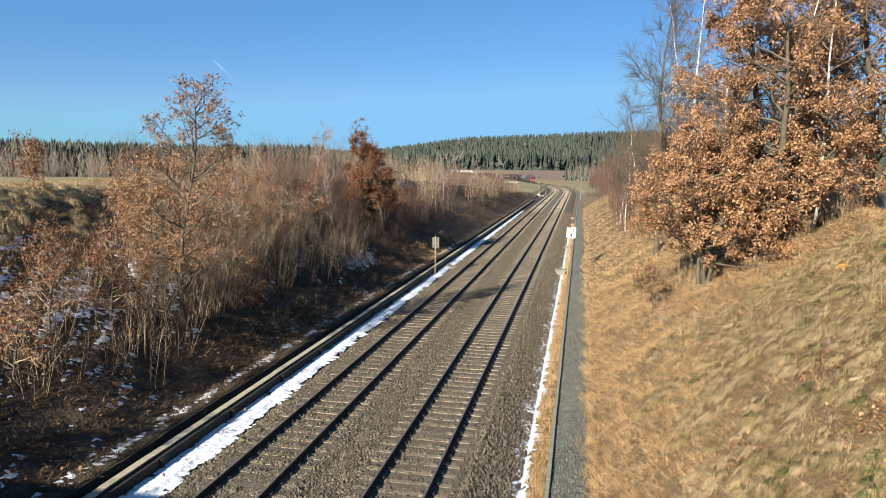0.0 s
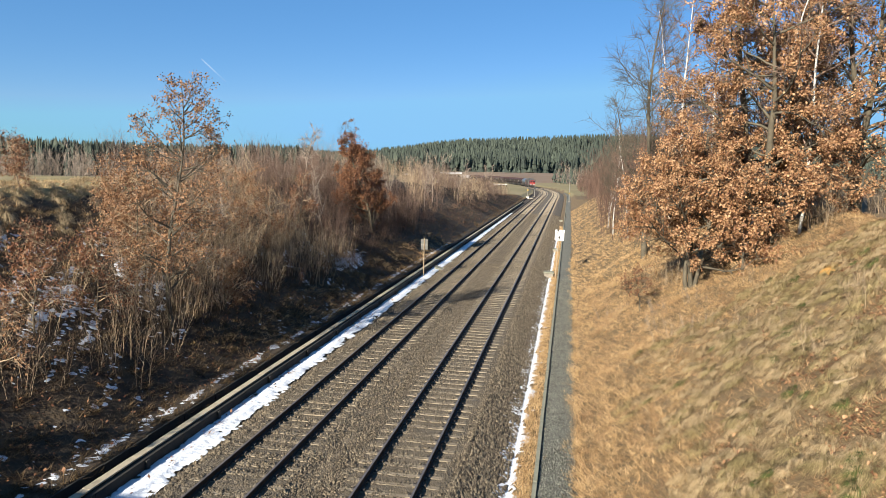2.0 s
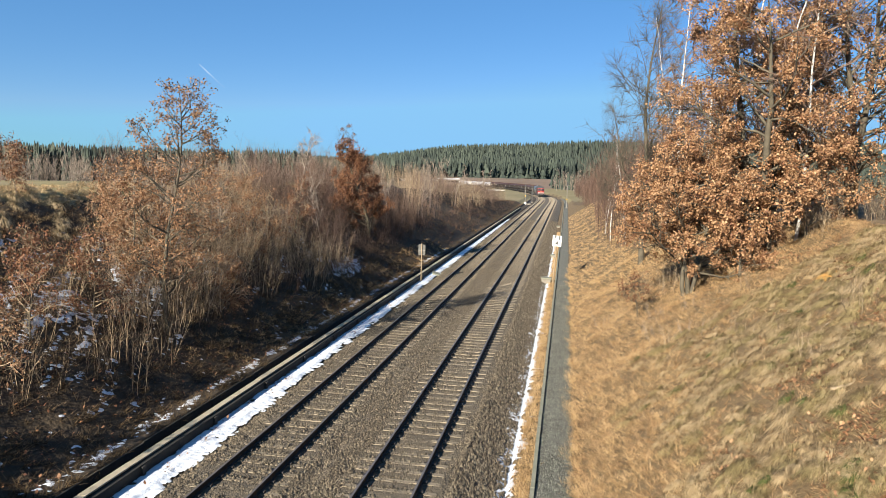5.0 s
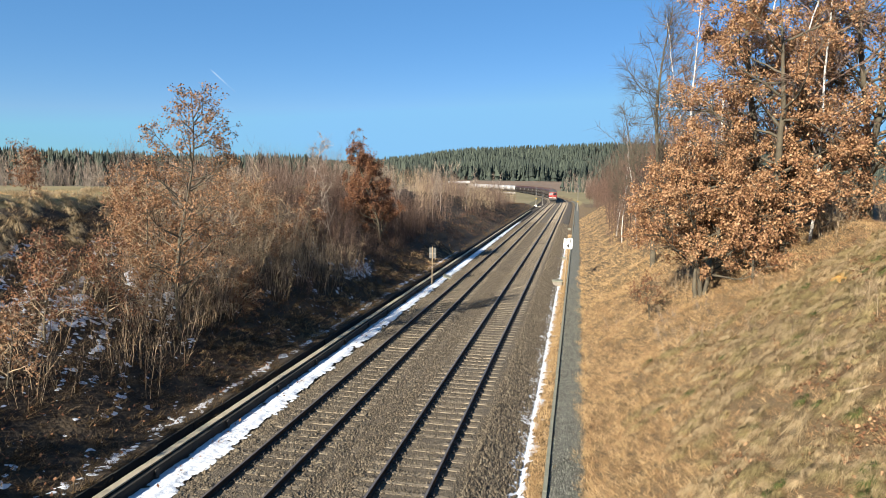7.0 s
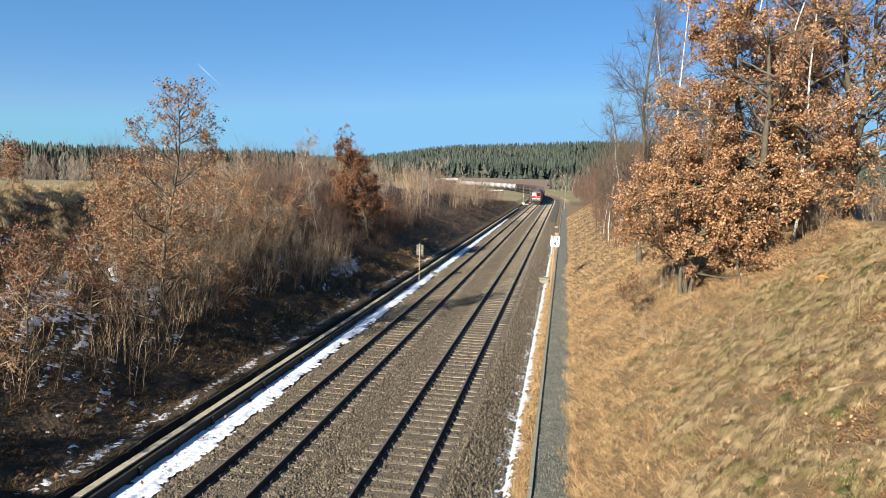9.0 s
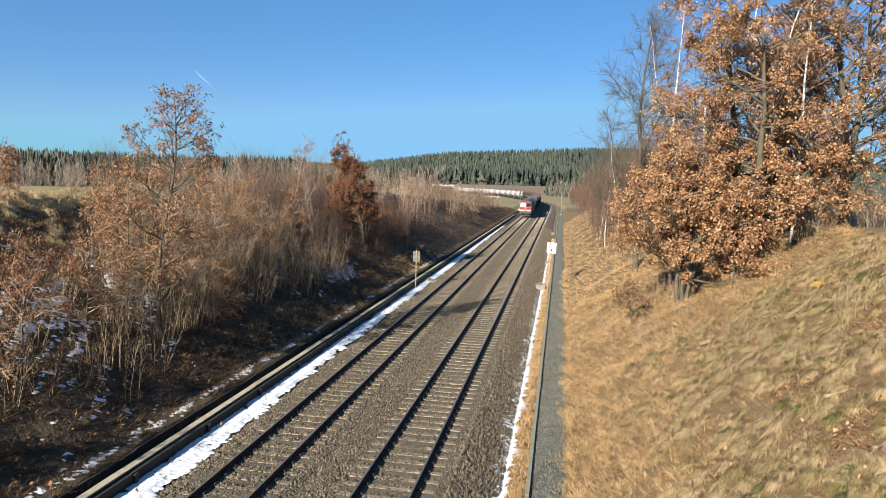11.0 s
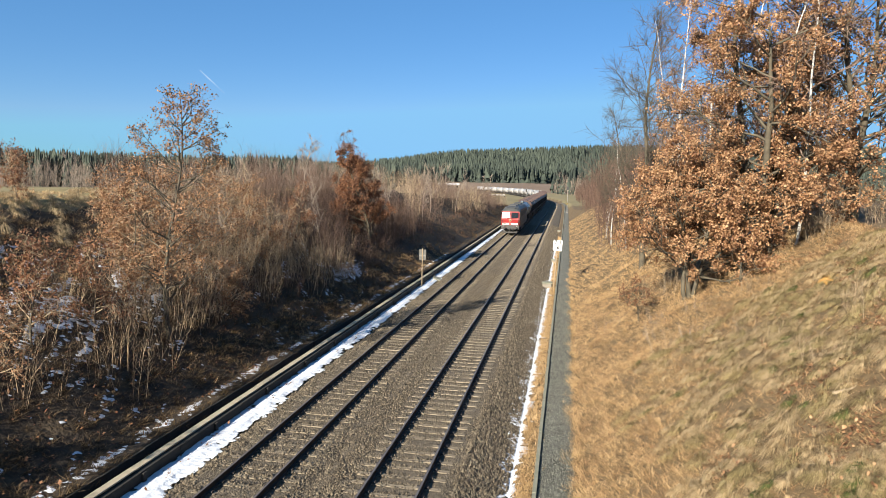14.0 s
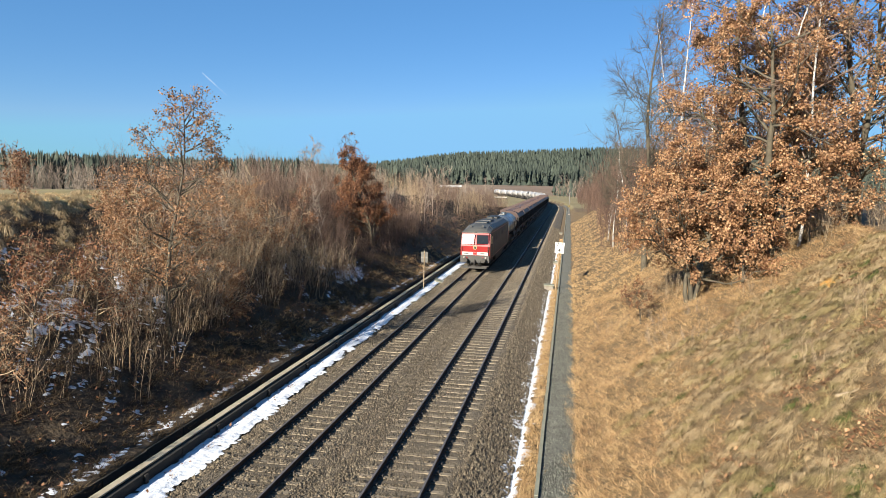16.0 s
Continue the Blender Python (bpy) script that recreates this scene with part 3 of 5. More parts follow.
def build_locomotive():
    ob = empty("diesel_locomotive", pose(0, 0, 0), "red diesel locomotive with grey roof and white front band", "locomotive")
    L = 20.0
    # body: vertical below the waist, front raked back above it
    body = bmesh.new()
    prof = [(-9.86, 1.15), (-9.95, 1.25), (-9.97, 2.30), (-9.55, 3.52)]
    left = [body.verts.new((-1.40 if i == 3 else -1.44, y, z)) for i, (y, z) in enumerate(prof)]
    right = [body.verts.new((1.40 if i == 3 else 1.44, y, z)) for i, (y, z) in enumerate(prof)]
    bl = [body.verts.new((-1.40 if i == 3 else -1.44, -y, z)) for i, (y, z) in enumerate(prof)]
    br = [body.verts.new((1.40 if i == 3 else 1.44, -y, z)) for i, (y, z) in enumerate(prof)]
    for i in range(3):
        body.faces.new((left[i], right[i], right[i + 1], left[i + 1]))
        body.faces.new((br[i], bl[i], bl[i + 1], br[i + 1]))
        body.faces.new((right[i], br[i], br[i + 1], right[i + 1]))
        body.faces.new((bl[i], left[i], left[i + 1], bl[i + 1]))
    body.faces.new((left[3], right[3], br[3], bl[3]))
    body.faces.new((left[0], bl[0], br[0], right[0]))
    bmesh.ops.bevel(body, geom=[e for e in body.edges if abs(e.verts[0].co.x - e.verts[1].co.x) < 0.1 and abs(e.verts[0].co.y - e.verts[1].co.y) < 1], offset=0.12, segments=3, affect="EDGES")
    part("body", body, M_RED, ob, "bright red painted locomotive body")
    # arched grey roof with sloped ends
    def arch(y, h, w=1.42):
        return [(-w, y, 3.52), (-w + 0.05, y, 3.52 + 0.22 * h), (-w * 0.72, y, 3.52 + 0.72 * h), (-w * 0.3, y, 3.52 + 0.97 * h), (w * 0.3, y, 3.52 + 0.97 * h), (w * 0.72, y, 3.52 + 0.72 * h), (w - 0.03, y, 3.52 + 0.25 * h), (w, y, 3.52)]
    part("roof", loft([arch(-9.62, 0.10), arch(-9.2, 0.36), arch(-8.4, 0.60), arch(-7.4, 0.76), arch(7.4, 0.76), arch(8.4, 0.60), arch(9.2, 0.36), arch(9.62, 0.10)]), M_ROOF, ob, "dull grey roof streaked with soot")
    # windscreens, set in a shallow V
    for sx in (-1, 1):
        q = math.radians(7.5) * sx
        m = Matrix.Translation((sx * 0.70, -9.80, 2.93)) @ Matrix.Rotation(q, 4, "Z") @ Matrix.Rotation(radians(-15), 4, "X")
        bm = boxed(-0.62, 0.62, -0.05, 0.06, -0.50, 0.46, 0.03)
        bm.transform(m)
        fr = part("windscreen_frame", bm, M_RED, ob)
        bm = boxed(-0.56, 0.56, -0.064, -0.05, -0.44, 0.40)
        bm.transform(m)
        part("windscreen", bm, M_SCREEN, fr, "sloping glass windscreen")
    for x0, x1 in ((-1.05, -0.55), (0.35, 0.85)):
        part("wiper", rods(((x0, -9.98, 2.46), (x1, -9.86, 2.92), 0.016)), M_BLACK, ob)
    for x in (-1.28, 1.28):
        part("front_handrail", rods(((x, -10.03, 1.5), (x, -10.03, 2.25), 0.02), ((x, -10.03, 1.5), (x, -9.93, 1.5), 0.02), ((x, -10.03, 2.25), (x, -9.93, 2.25), 0.02)), M_GREYSTEEL, ob)
        part("front_step", boxed(x - 0.18, x + 0.12, -10.15, -9.9, 0.46, 0.50), M_UNDER, ob)
    part("front_band", boxed(-1.30, 1.30, -10.005, -9.962, 1.48, 1.76), M_BAND, ob, "off-white band across the nose")
    part("emblem", boxed(-0.20, 0.20, -10.012, -10.004, 1.50, 1.74, 0.003), M_RED, ob, "red emblem plate on the band")
    for x in (-0.85, 0.75):
        part("number_bar", boxed(x - 0.22, x + 0.22, -10.012, -10.004, 1.58, 1.67), M_BLACK, ob)
    part("nose_badge", rods(((0.0, -10.01, 2.18), (0.0, -9.95, 2.18), 0.19, 0.19, 18)), M_BADGE, ob, "round badge with a pale yellow rim")
    part("nose_badge", rods(((0.0, -10.02, 2.18), (0.0, -9.95, 2.18), 0.12, 0.12, 18)), M_BLACK, ob)
    for x in (-1.05, 1.05):
        part("headlight", rods(((x, -10.12, 1.24), (x, -9.9, 1.24), 0.105, 0.105, 16)), M_LAMP, ob, "round clear headlight")
        part("marker_light", rods(((x * 0.75, -10.10, 1.24), (x * 0.75, -9.9, 1.24), 0.075, 0.075, 14)), M_TAIL, ob, "small red tail light")
    part("top_light", rods(((0, -9.66, 3.62), (0, -9.35, 3.62), 0.09, 0.09, 14)), M_BUFFER, ob)
    for y, s in ((-9.9, 1), (9.9, -1)):
        part("buffer_beam", boxed(-1.42, 1.42, y - 0.14, y + 0.14, 0.78, 1.44, 0.02), M_BUFFER, ob)
        buffers(y, s, ob)
        part("coupling", rods(((0, y, 1.0), (0, y - s * 0.45, 0.95), 0.09), ((0, y - s * 0.4, 1.0), (0, y - s * 0.5, 0.55), 0.06)), M_UNDER, ob)
        part("plough", boxed(-1.2, 1.2, y - 0.14, y + 0.05, 0.22, 0.50, 0.03), M_UNDER, ob)
        for x in (-0.55, -0.4, 0.4, 0.55):
            part("air_hose", rods(((x, y - s * 0.1, 1.0), (x, y - s * 0.28, 0.6), 0.03), ((x, y - s * 0.28, 0.6), (x * 1.1, y - s * 0.15, 0.4), 0.03)), M_BLACK, ob)
    part("underframe", boxed(-1.38, 1.38, -9.6, 9.6, 0.95, 1.15), M_UNDER, ob)
    part("fuel_tank", boxed(-1.3, 1.3, -3.2, 3.2, 0.35, 0.95, 0.1), M_UNDER, ob)
    for y in (-5.9, 5.9):
        bogie(y, ob, 3.7, 0.52)
    # side windows, grilles and doors on both flanks
    for sx in (-1, 1):
        for y in (-8.7, 8.7):
            part("side_window", boxed(min(sx * 1.40, sx * 1.47), max(sx * 1.40, sx * 1.47), y - 0.45, y + 0.45, 2.45, 3.2), M_GLASS, ob)
            part("cab_door", boxed(min(sx * 1.43, sx * 1.465), max(sx * 1.43, sx * 1.465), y * 0.885 - 0.33, y * 0.885 + 0.33, 1.3, 3.2, 0.01), M_FLANK, ob)
            part("grab_rail", rods(((sx * 1.50, y * 0.835, 1.2), (sx * 1.50, y * 0.835, 2.8), 0.025)), M_LAMP, ob)
        part("side_panel", boxed(min(sx * 1.42, sx * 1.448), max(sx * 1.42, sx * 1.448), -9.15, 9.3, 1.2, 3.46), M_FLANK, ob, "dark grey-brown flank panel")
        for k in range(8):
            y = -5.6 + 1.6 * k
            gr = part("side_grille", boxed(min(sx * 1.40, sx * 1.455), max(sx * 1.40, sx * 1.46), y - 0.55, y + 0.55, 2.55, 3.3), M_ROOF if k % 2 else M_BUFFER, ob)
            for j in range(5):
                part("slat", boxed(min(sx * 1.45, sx * 1.475), max(sx * 1.45, sx * 1.475), y - 0.52, y + 0.52, 2.62 + 0.13 * j, 2.68 + 0.13 * j), M_BUFFER, gr)
    # roof fittings
    for y, ln in ((-5.2, 2.2), (-1.6, 2.6), (4.8, 3.2)):
        part("roof_hatch", boxed(-0.62, 0.62, y - ln / 2, y + ln / 2, 4.18, 4.36, 0.04), M_BUFFER, ob)
    part("exhaust", boxed(-0.35, 0.35, 1.2, 2.2, 4.16, 4.5, 0.05), M_BLACK, ob, "sooty exhaust outlet")
    for y in (4.0, 5.6):
        part("roof_fan", rods(((0, y, 4.30), (0, y, 4.42), 0.55, 0.55, 20)), M_BLACK, ob)
    for sx in (-1, 1):
        for y in (-6.6, -5.0, -3.4):
            bm = boxed(-0.27, 0.27, -0.72, 0.72, -0.03, 0.04, 0.01)
            bm.transform(Matrix.Translation((sx * 1.17, y, 3.94)) @ Matrix.Rotation(sx * radians(43), 4, "Y"))
            part("roof_grille", bm, M_BLACK, ob, "dark sloping roof grille")
    for x in (-0.6, 0.6):
        part("horn", rods(((x, -8.6, 4.10), (x, -9.0, 4.12), 0.04, 0.10, 10)), M_BLACK, ob)
    ob.scale = (0.95, 1, 1)
    TRAIN.append((ob, 10.6, 11.8))
    return ob


def build_hopper():
    ob = empty("hopper_wagon", pose(0, 0, 0), "reddish-brown covered hopper wagon with sides darkened for shade", "freight wagon", "hopper wagons")
    h = 6.0
    ring = lambda y, k=1.0: [(-0.9 * k, y, 1.25), (-1.42, y, 2.0), (-1.45, y, 3.35), (-1.15, y, 3.95), (-0.45, y, 4.22), (0.45, y, 4.22), (1.15, y, 3.95), (1.45, y, 3.35), (1.42, y, 2.0), (0.9 * k, y, 1.25)]
    part("body", loft([ring(-h), ring(h)]), M_HOPSIDE, ob)
    cap = lambda y: [(-1.47, y, 3.40), (-1.17, y, 3.97), (-0.46, y, 4.25), (0.46, y, 4.25), (1.17, y, 3.97), (1.47, y, 3.40), (1.1, y, 3.36), (-1.1, y, 3.36)]
    part("roof", loft([cap(-h - 0.05), cap(h + 0.05)]), M_HOPPER, ob, "red-brown painted roof flaps")
    for sx in (-1, 1):
        for k in range(9):
            y = -h + 0.4 + k * (2 * h - 0.8) / 8
            part("rib", boxed(min(sx * 1.42, sx * 1.53), max(sx * 1.42, sx * 1.53), y - 0.05, y + 0.05, 1.9, 3.35), M_HOPSIDE, ob)
        part("side_sill", boxed(min(sx * 1.38, sx * 1.52), max(sx * 1.38, sx * 1.52), -h, h, 1.85, 2.02), M_HOPSIDE, ob)
        part("roof_edge", boxed(min(sx * 1.40, sx * 1.53), max(sx * 1.40, sx * 1.53), -h, h, 3.28, 3.42), M_HOPPER, ob)
        part("lettering_panel", boxed(min(sx * 1.451, sx * 1.462), max(sx * 1.451, sx * 1.462), 1.4, 2.9, 2.3, 3.0), M_BAND, ob, "pale worn lettering panel")
    for k in range(4):
        y = -4.4 + k * 2.9
        part("roof_bracket", boxed(-1.35, 1.35, y - 0.06, y + 0.06, 3.9, 4.30, 0.02), M_HOPPER, ob)
    for y, s in ((-6.3, 1), (6.3, -1)):
        part("end_platform", boxed(-1.35, 1.35, y - 0.3, y + 0.3, 1.05, 1.22), M_UNDER, ob)
        part("end_post", rods(((-1.2, y, 1.2), (-1.2, y, 3.4), 0.05), ((1.2, y, 1.2), (1.2, y, 3.4), 0.05), ((-1.2, y, 2.3), (1.2, y, 2.3), 0.04)), M_HOPPER, ob)
        buffers(y, s, ob)
    part("underframe", boxed(-0.9, 0.9, -6.3, 6.3, 0.85, 1.2), M_UNDER, ob)
    for y in (-4.3, 4.3):
        bogie(y, ob)
    return ob


def build_tank(name, material, half, radius, label, category="freight wagon", group=""):
    ob = empty(name, pose(0, 0, 0), label, category, group)
    rings = []
    for y, k in ((-half, 0.35), (-half + 0.06, 0.62), (-half + 0.22, 0.86), (-half + 0.5, 1.0), (half - 0.5, 1.0), (half - 0.22, 0.86), (half - 0.06, 0.62), (half, 0.35)):
        rings.append([(radius * k * math.cos(a), y, 2.72 + radius * k * math.sin(a)) for a in [2 * math.pi * j / 24 for j in range(24)]])
    part("tank_barrel", loft(rings), material, ob, smooth=True)
    for k in range(4):
        y = -half * 0.8 + k * half * 1.6 / 3
        rr = radius + 0.02
        part("tank_band", loft([[(rr * math.cos(a), y + d, 2.72 + rr * math.sin(a)) for a in [2 * math.pi * j / 24 for j in range(24)]] for d in (-0.05, 0.05)]), M_BUFFER, ob)
    part("manhole", rods(((0, 0, 2.72 + radius - 0.05), (0, 0, 2.72 + radius + 0.25), 0.3, 0.3, 16)), material, ob)
    part("walkway", boxed(-0.35, 0.35, -half * 0.5, half * 0.5, 2.72 + radius + 0.03, 2.72 + radius + 0.08), M_GREYSTEEL, ob)
    part("ladder", rods(((radius + 0.12, 0.2, 1.1), (radius + 0.02, 0.2, 3.4), 0.03), ((radius + 0.12, -0.2, 1.1), (radius + 0.02, -0.2, 3.4), 0.03)), M_GREYSTEEL, ob)
    part("underframe", boxed(-0.75, 0.75, -half - 0.5, half + 0.5, 0.95, 1.22), M_UNDER, ob)
    for y in (-half * 0.62, half * 0.62):
        part("saddle", boxed(-1.1, 1.1, y - 0.35, y + 0.35, 1.2, 1.95, 0.04), M_UNDER, ob)
        bogie(y, ob)
    for y, s in ((-half - 0.45, 1), (half + 0.45, -1)):
        part("headstock", boxed(-1.3, 1.3, y - 0.12, y + 0.12, 0.85, 1.25), M_UNDER, ob)
        buffers(y, s, ob)
    return ob


M_BADGE = mat("pale_badge_rim", [(0.293, 0.225, 0.096), (0.358, 0.281, 0.132)], 3.0, 0.5)
M_TAIL = mat("red_lens", [(0.240, 0.010, 0.010), (0.294, 0.016, 0.015)], 2.0, 0.25)
M_SCREEN = mat("windscreen_glass", [(0.010, 0.013, 0.015), (0.016, 0.018, 0.020)], 1.0, 0.16)
build_locomotive()
first_tank = build_tank("chemical_tank_wagon", M_SILVER, 5.6, 1.38, "short silver-blue tank wagon behind the locomotive")
TRAIN.append((first_tank, 21.2 + 6.7, 7.0))
hopper = build_hopper()
at = 21.2 + 13.4
for k in range(11):
    w = hopper if k == 0 else copy_thing(hopper, pose(0, 0, 0))
    TRAIN.append((w, at + 6.9, 8.6))
    at += 13.85
white = build_tank("tank_wagon", M_TANK, 7.6, 1.45, "long off-white gas tank wagon, slightly dirty", group="white tank wagons")
for k in range(N_TANKS):
    w = white if k == 0 else copy_thing(white, pose(0, 0, 0))
    TRAIN.append((w, at + 8.7, 9.4))
    at += 17.4


# ---- trees and shrubs ----
def tubes(name, lines, sides, material, parent=None):
    """Tapered limbs: each line is (points, radii)."""
    vs, fs, base = [], [], 0
    ang = np.arange(sides) * (2 * math.pi / sides)
    ca, sa = np.cos(ang), np.sin(ang)
    for pts, rad in lines:
        p, r = np.asarray(pts), np.asarray(rad)
        d = np.gradient(p, axis=0)
        d /= np.linalg.norm(d, axis=1, keepdims=True) + 1e-9
        ref = np.array([0.37, 0.93, 0.05])
        a = np.cross(d, ref)
        a /= np.linalg.norm(a, axis=1, keepdims=True) + 1e-9
        b = np.cross(d, a)
        ring = p[:, None] + r[:, None, None] * (a[:, None] * ca[None, :, None] + b[:, None] * sa[None, :, None])
        n = len(p)
        vs.append(ring.reshape(-1, 3))
        i = np.arange(n - 1)[:, None] * sides + base
        j = np.arange(sides)[None]
        k = (j + 1) % sides
        fs.append(np.stack([i + j, i + k, i + sides + k, i + sides + j], -1).reshape(-1, 4))
        base += n * sides
    return indexed(name, np.concatenate(vs), np.concatenate(fs), material, parent, smooth=sides > 3)


def limb(rng, start, direction, length, r0, r1, n, wander, lift):
    """A crooked limb that bends towards the light."""
    p, d = [np.array(start, float)], np.array(direction, float)
    d /= np.linalg.norm(d)
    for _ in range(n):
        d = d + rng.normal(0, wander, 3) + [0, 0, lift]
        d /= np.linalg.norm(d)
        p.append(p[-1] + d * (length / n))
    return np.array(p), np.linspace(r0, r1, n + 1)


def side_shoot(rng, pts, f, angle):
    """Start and direction of a shoot at fraction f of a limb, leaning away by angle."""
    x = f * (len(pts) - 1)
    i = min(int(x), len(pts) - 2)
    p = pts[i] + (pts[i + 1] - pts[i]) * (x - i)
    d = pts[i + 1] - pts[i]
    d /= np.linalg.norm(d)
    side = np.cross(d, rng.normal(0, 1, 3))
    side /= np.linalg.norm(side) + 1e-9
    return p, d * math.cos(angle) + side * math.sin(angle)


def grow(rng, height, radius, limbs, reach, first=0.15, angle=65, subs=6, twigs=6, lean=(0, 0), lift=0.10, wander=0.12, stems=1, taper_reach=0.75, twig_len=0.55, tw=0.006, slim=1.0):
    """Lines of a tree by order: stems, limbs, branches and twigs; and the points where leaves sit."""
    l0, l1, l2, l3, tips = [], [], [], [], []
    for st in range(stems):
        a = rng.uniform(0, 6.283)
        spread = 0.0 if stems == 1 else rng.uniform(0.12, 0.32)
        h = height * (1 if st == 0 else rng.uniform(0.7, 0.95))
        d = (lean[0] + spread * math.cos(a), lean[1] + spread * math.sin(a), 1)
        p, r = limb(rng, (0.15 * math.cos(a) * (stems > 1), 0.15 * math.sin(a) * (stems > 1), -0.15), d, h, radius, radius * 0.12, 12, 0.075, 0.04)
        l0.append((p, r))
        for k in range(limbs):
            f = first + (0.97 - first) * (k + rng.random()) / limbs
            ln = reach * (1 - taper_reach * (f - first) / (1 - first)) * rng.uniform(0.65, 1.15)
            q, dd = side_shoot(rng, p, f, radians(angle * rng.uniform(0.75, 1.15)))
            r0 = min(radius * 0.55, 0.012 + 0.016 * ln) * slim
            b, br = limb(rng, q, dd, ln, r0, tw * 1.3, 7, wander, lift)
            l1.append((b, br))
            for j in range(max(2, int(subs * ln / reach + 1))):
                g = rng.uniform(0.2, 1.0)
                q2, d2 = side_shoot(rng, b, g, radians(rng.uniform(30, 65)))
                c, cr = limb(rng, q2, d2, ln * rng.uniform(0.25, 0.5) * (1.15 - 0.5 * g), max(r0 * 0.4 + 0.003, tw * 1.4), tw, 3, wander * 1.3, lift * 0.7)
                l2.append((c, cr))
                for _ in range(twigs):
                    q3, d3 = side_shoot(rng, c, rng.uniform(0.1, 1.0), radians(rng.uniform(25, 60)))
                    t, tr = limb(rng, q3, d3, twig_len * rng.uniform(0.5, 1.3), tw * 1.1, tw * 0.4, 1, 0.2, lift * 0.5)
                    l3.append((t, tr))
                    tips.append(np.stack([t[0] * 0.4 + t[1] * 0.6, t[1]]))
    return l0, l1, l2, l3, np.concatenate(tips)


def leaf_mesh(name, rng, tips, count, spread, size, material, parent, low=None):
    """Withered leaves, each a small folded blade."""
    group = np.arange(len(tips)) // 14
    tips = tips[rng.random(group.max() + 1)[group] < 0.76]
    if low is not None:
        tips = tips[low(tips)]
    c = tips[rng.integers(0, len(tips), count)] + rng.normal(0, spread, (count, 3))
    d = rng.normal(0, 1, (count, 3))
    d[:, 2] -= 0.5
    d /= np.linalg.norm(d, axis=1, keepdims=True)
    s = np.cross(d, rng.normal(0, 1, (count, 3)))
    s /= np.linalg.norm(s, axis=1, keepdims=True)
    n = np.cross(d, s)
    ln = size * rng.uniform(0.7, 1.35, (count, 1))
    w = ln * rng.uniform(0.28, 0.42, (count, 1))
    v = np.stack([c, c + d * ln * 0.5 + s * w + n * w * 0.4, c + d * ln, c + d * ln * 0.5 - s * w + n * w * 0.4], 1)
    return soup(name, v.reshape(-1, 3), 4, material, parent)


def build_tree(name, x, y, label, category, seed, bark, leaves=None, twig=None, group="", sink=0.0, **k):
    rng = np.random.default_rng(seed)
    t = empty(name, pose(x, y, gz(x, y) - sink), label, category, group)
    l0, l1, l2, l3, tips = grow(rng, **k)
    for stem in l0:
        tubes("trunk", [stem], 9, bark, t)
    for one in l1:
        tubes("limb", [one], 5, twig or bark, t)
    tagged(tubes("branchwork", l2 + l3, 3, twig or bark, t), kind="stuff")
    if leaves:
        count, spread, size, material, low = leaves
        tagged(leaf_mesh("foliage", rng, tips, count, spread, size, material, t, low), kind="stuff")
    return t


def above(z0, z1):
    """Leaves thin out between two heights."""
    rng = np.random.default_rng(9)
    return lambda p: rng.random(len(p)) > smoothstep(z0, z1, p[:, 2]) * 0.9


# the big oaks on the right-hand bank
build_tree("oak_tree", 5.8, 33.6, "young oak with dense withered orange-brown leaves, several stems", "tree", 21, M_BARK, (40000, 0.085, 0.098, M_LEAF, lambda p: p[:, 2] > 0.95), group="oaks on the bank",
           height=7.6, radius=0.11, limbs=14, reach=4.3, first=0.2, angle=74, subs=8, twigs=6, stems=4, lift=0.03, taper_reach=0.6)
build_tree("oak_tree", 9.0, 33.2, "tall oak holding withered orange-brown leaves, forked trunk", "tree", 22, M_BARK, (66000, 0.085, 0.098, M_LEAF, lambda p: p[:, 2] > 0.5), group="oaks on the bank",
           height=15.0, radius=0.22, limbs=24, reach=4.9, first=0.05, angle=70, subs=8, twigs=6, stems=3, lift=0.03, taper_reach=0.45)
build_tree("oak_tree", 13.2, 35.0, "broad oak with thinning withered leaves on the crest", "tree", 23, M_BARK, (24000, 0.085, 0.098, M_LEAF, None), group="oaks on the bank",
           height=13.0, radius=0.2, limbs=22, reach=5.2, first=0.15, angle=68, subs=7, twigs=5, stems=2, lift=0.03, taper_reach=0.5)
build_tree("oak_sapling", 10.4, 32.2, "bushy oak with bright withered leaves beside the tall oaks", "tree", 26, M_BARK, (12000, 0.085, 0.105, M_LEAF, lambda p: p[:, 2] > 0.4),
           height=5.0, radius=0.07, limbs=20, reach=2.9, first=0.10, angle=72, subs=6, twigs=5, lift=0.02)
build_tree("oak_sapling", 7.6, 31.6, "low bushy oak with withered leaves below the tall oaks", "tree", 25, M_BARK, (8500, 0.085, 0.105, M_LEAF, lambda p: p[:, 2] > 0.7),
           height=4.2, radius=0.06, limbs=18, reach=2.6, first=0.10, angle=74, subs=6, twigs=5, lift=0.02)
build_tree("oak_sapling", 3.6, 33.7, "low oak sapling with withered leaves on the grassy bank", "tree", 24, M_BARK, (420, 0.07, 0.10, M_LEAFDARK, lambda p: p[:, 2] > 1.0),
           height=2.2, radius=0.03, limbs=10, reach=0.9, first=0.35, angle=72, subs=6, twigs=5, lift=0.02)
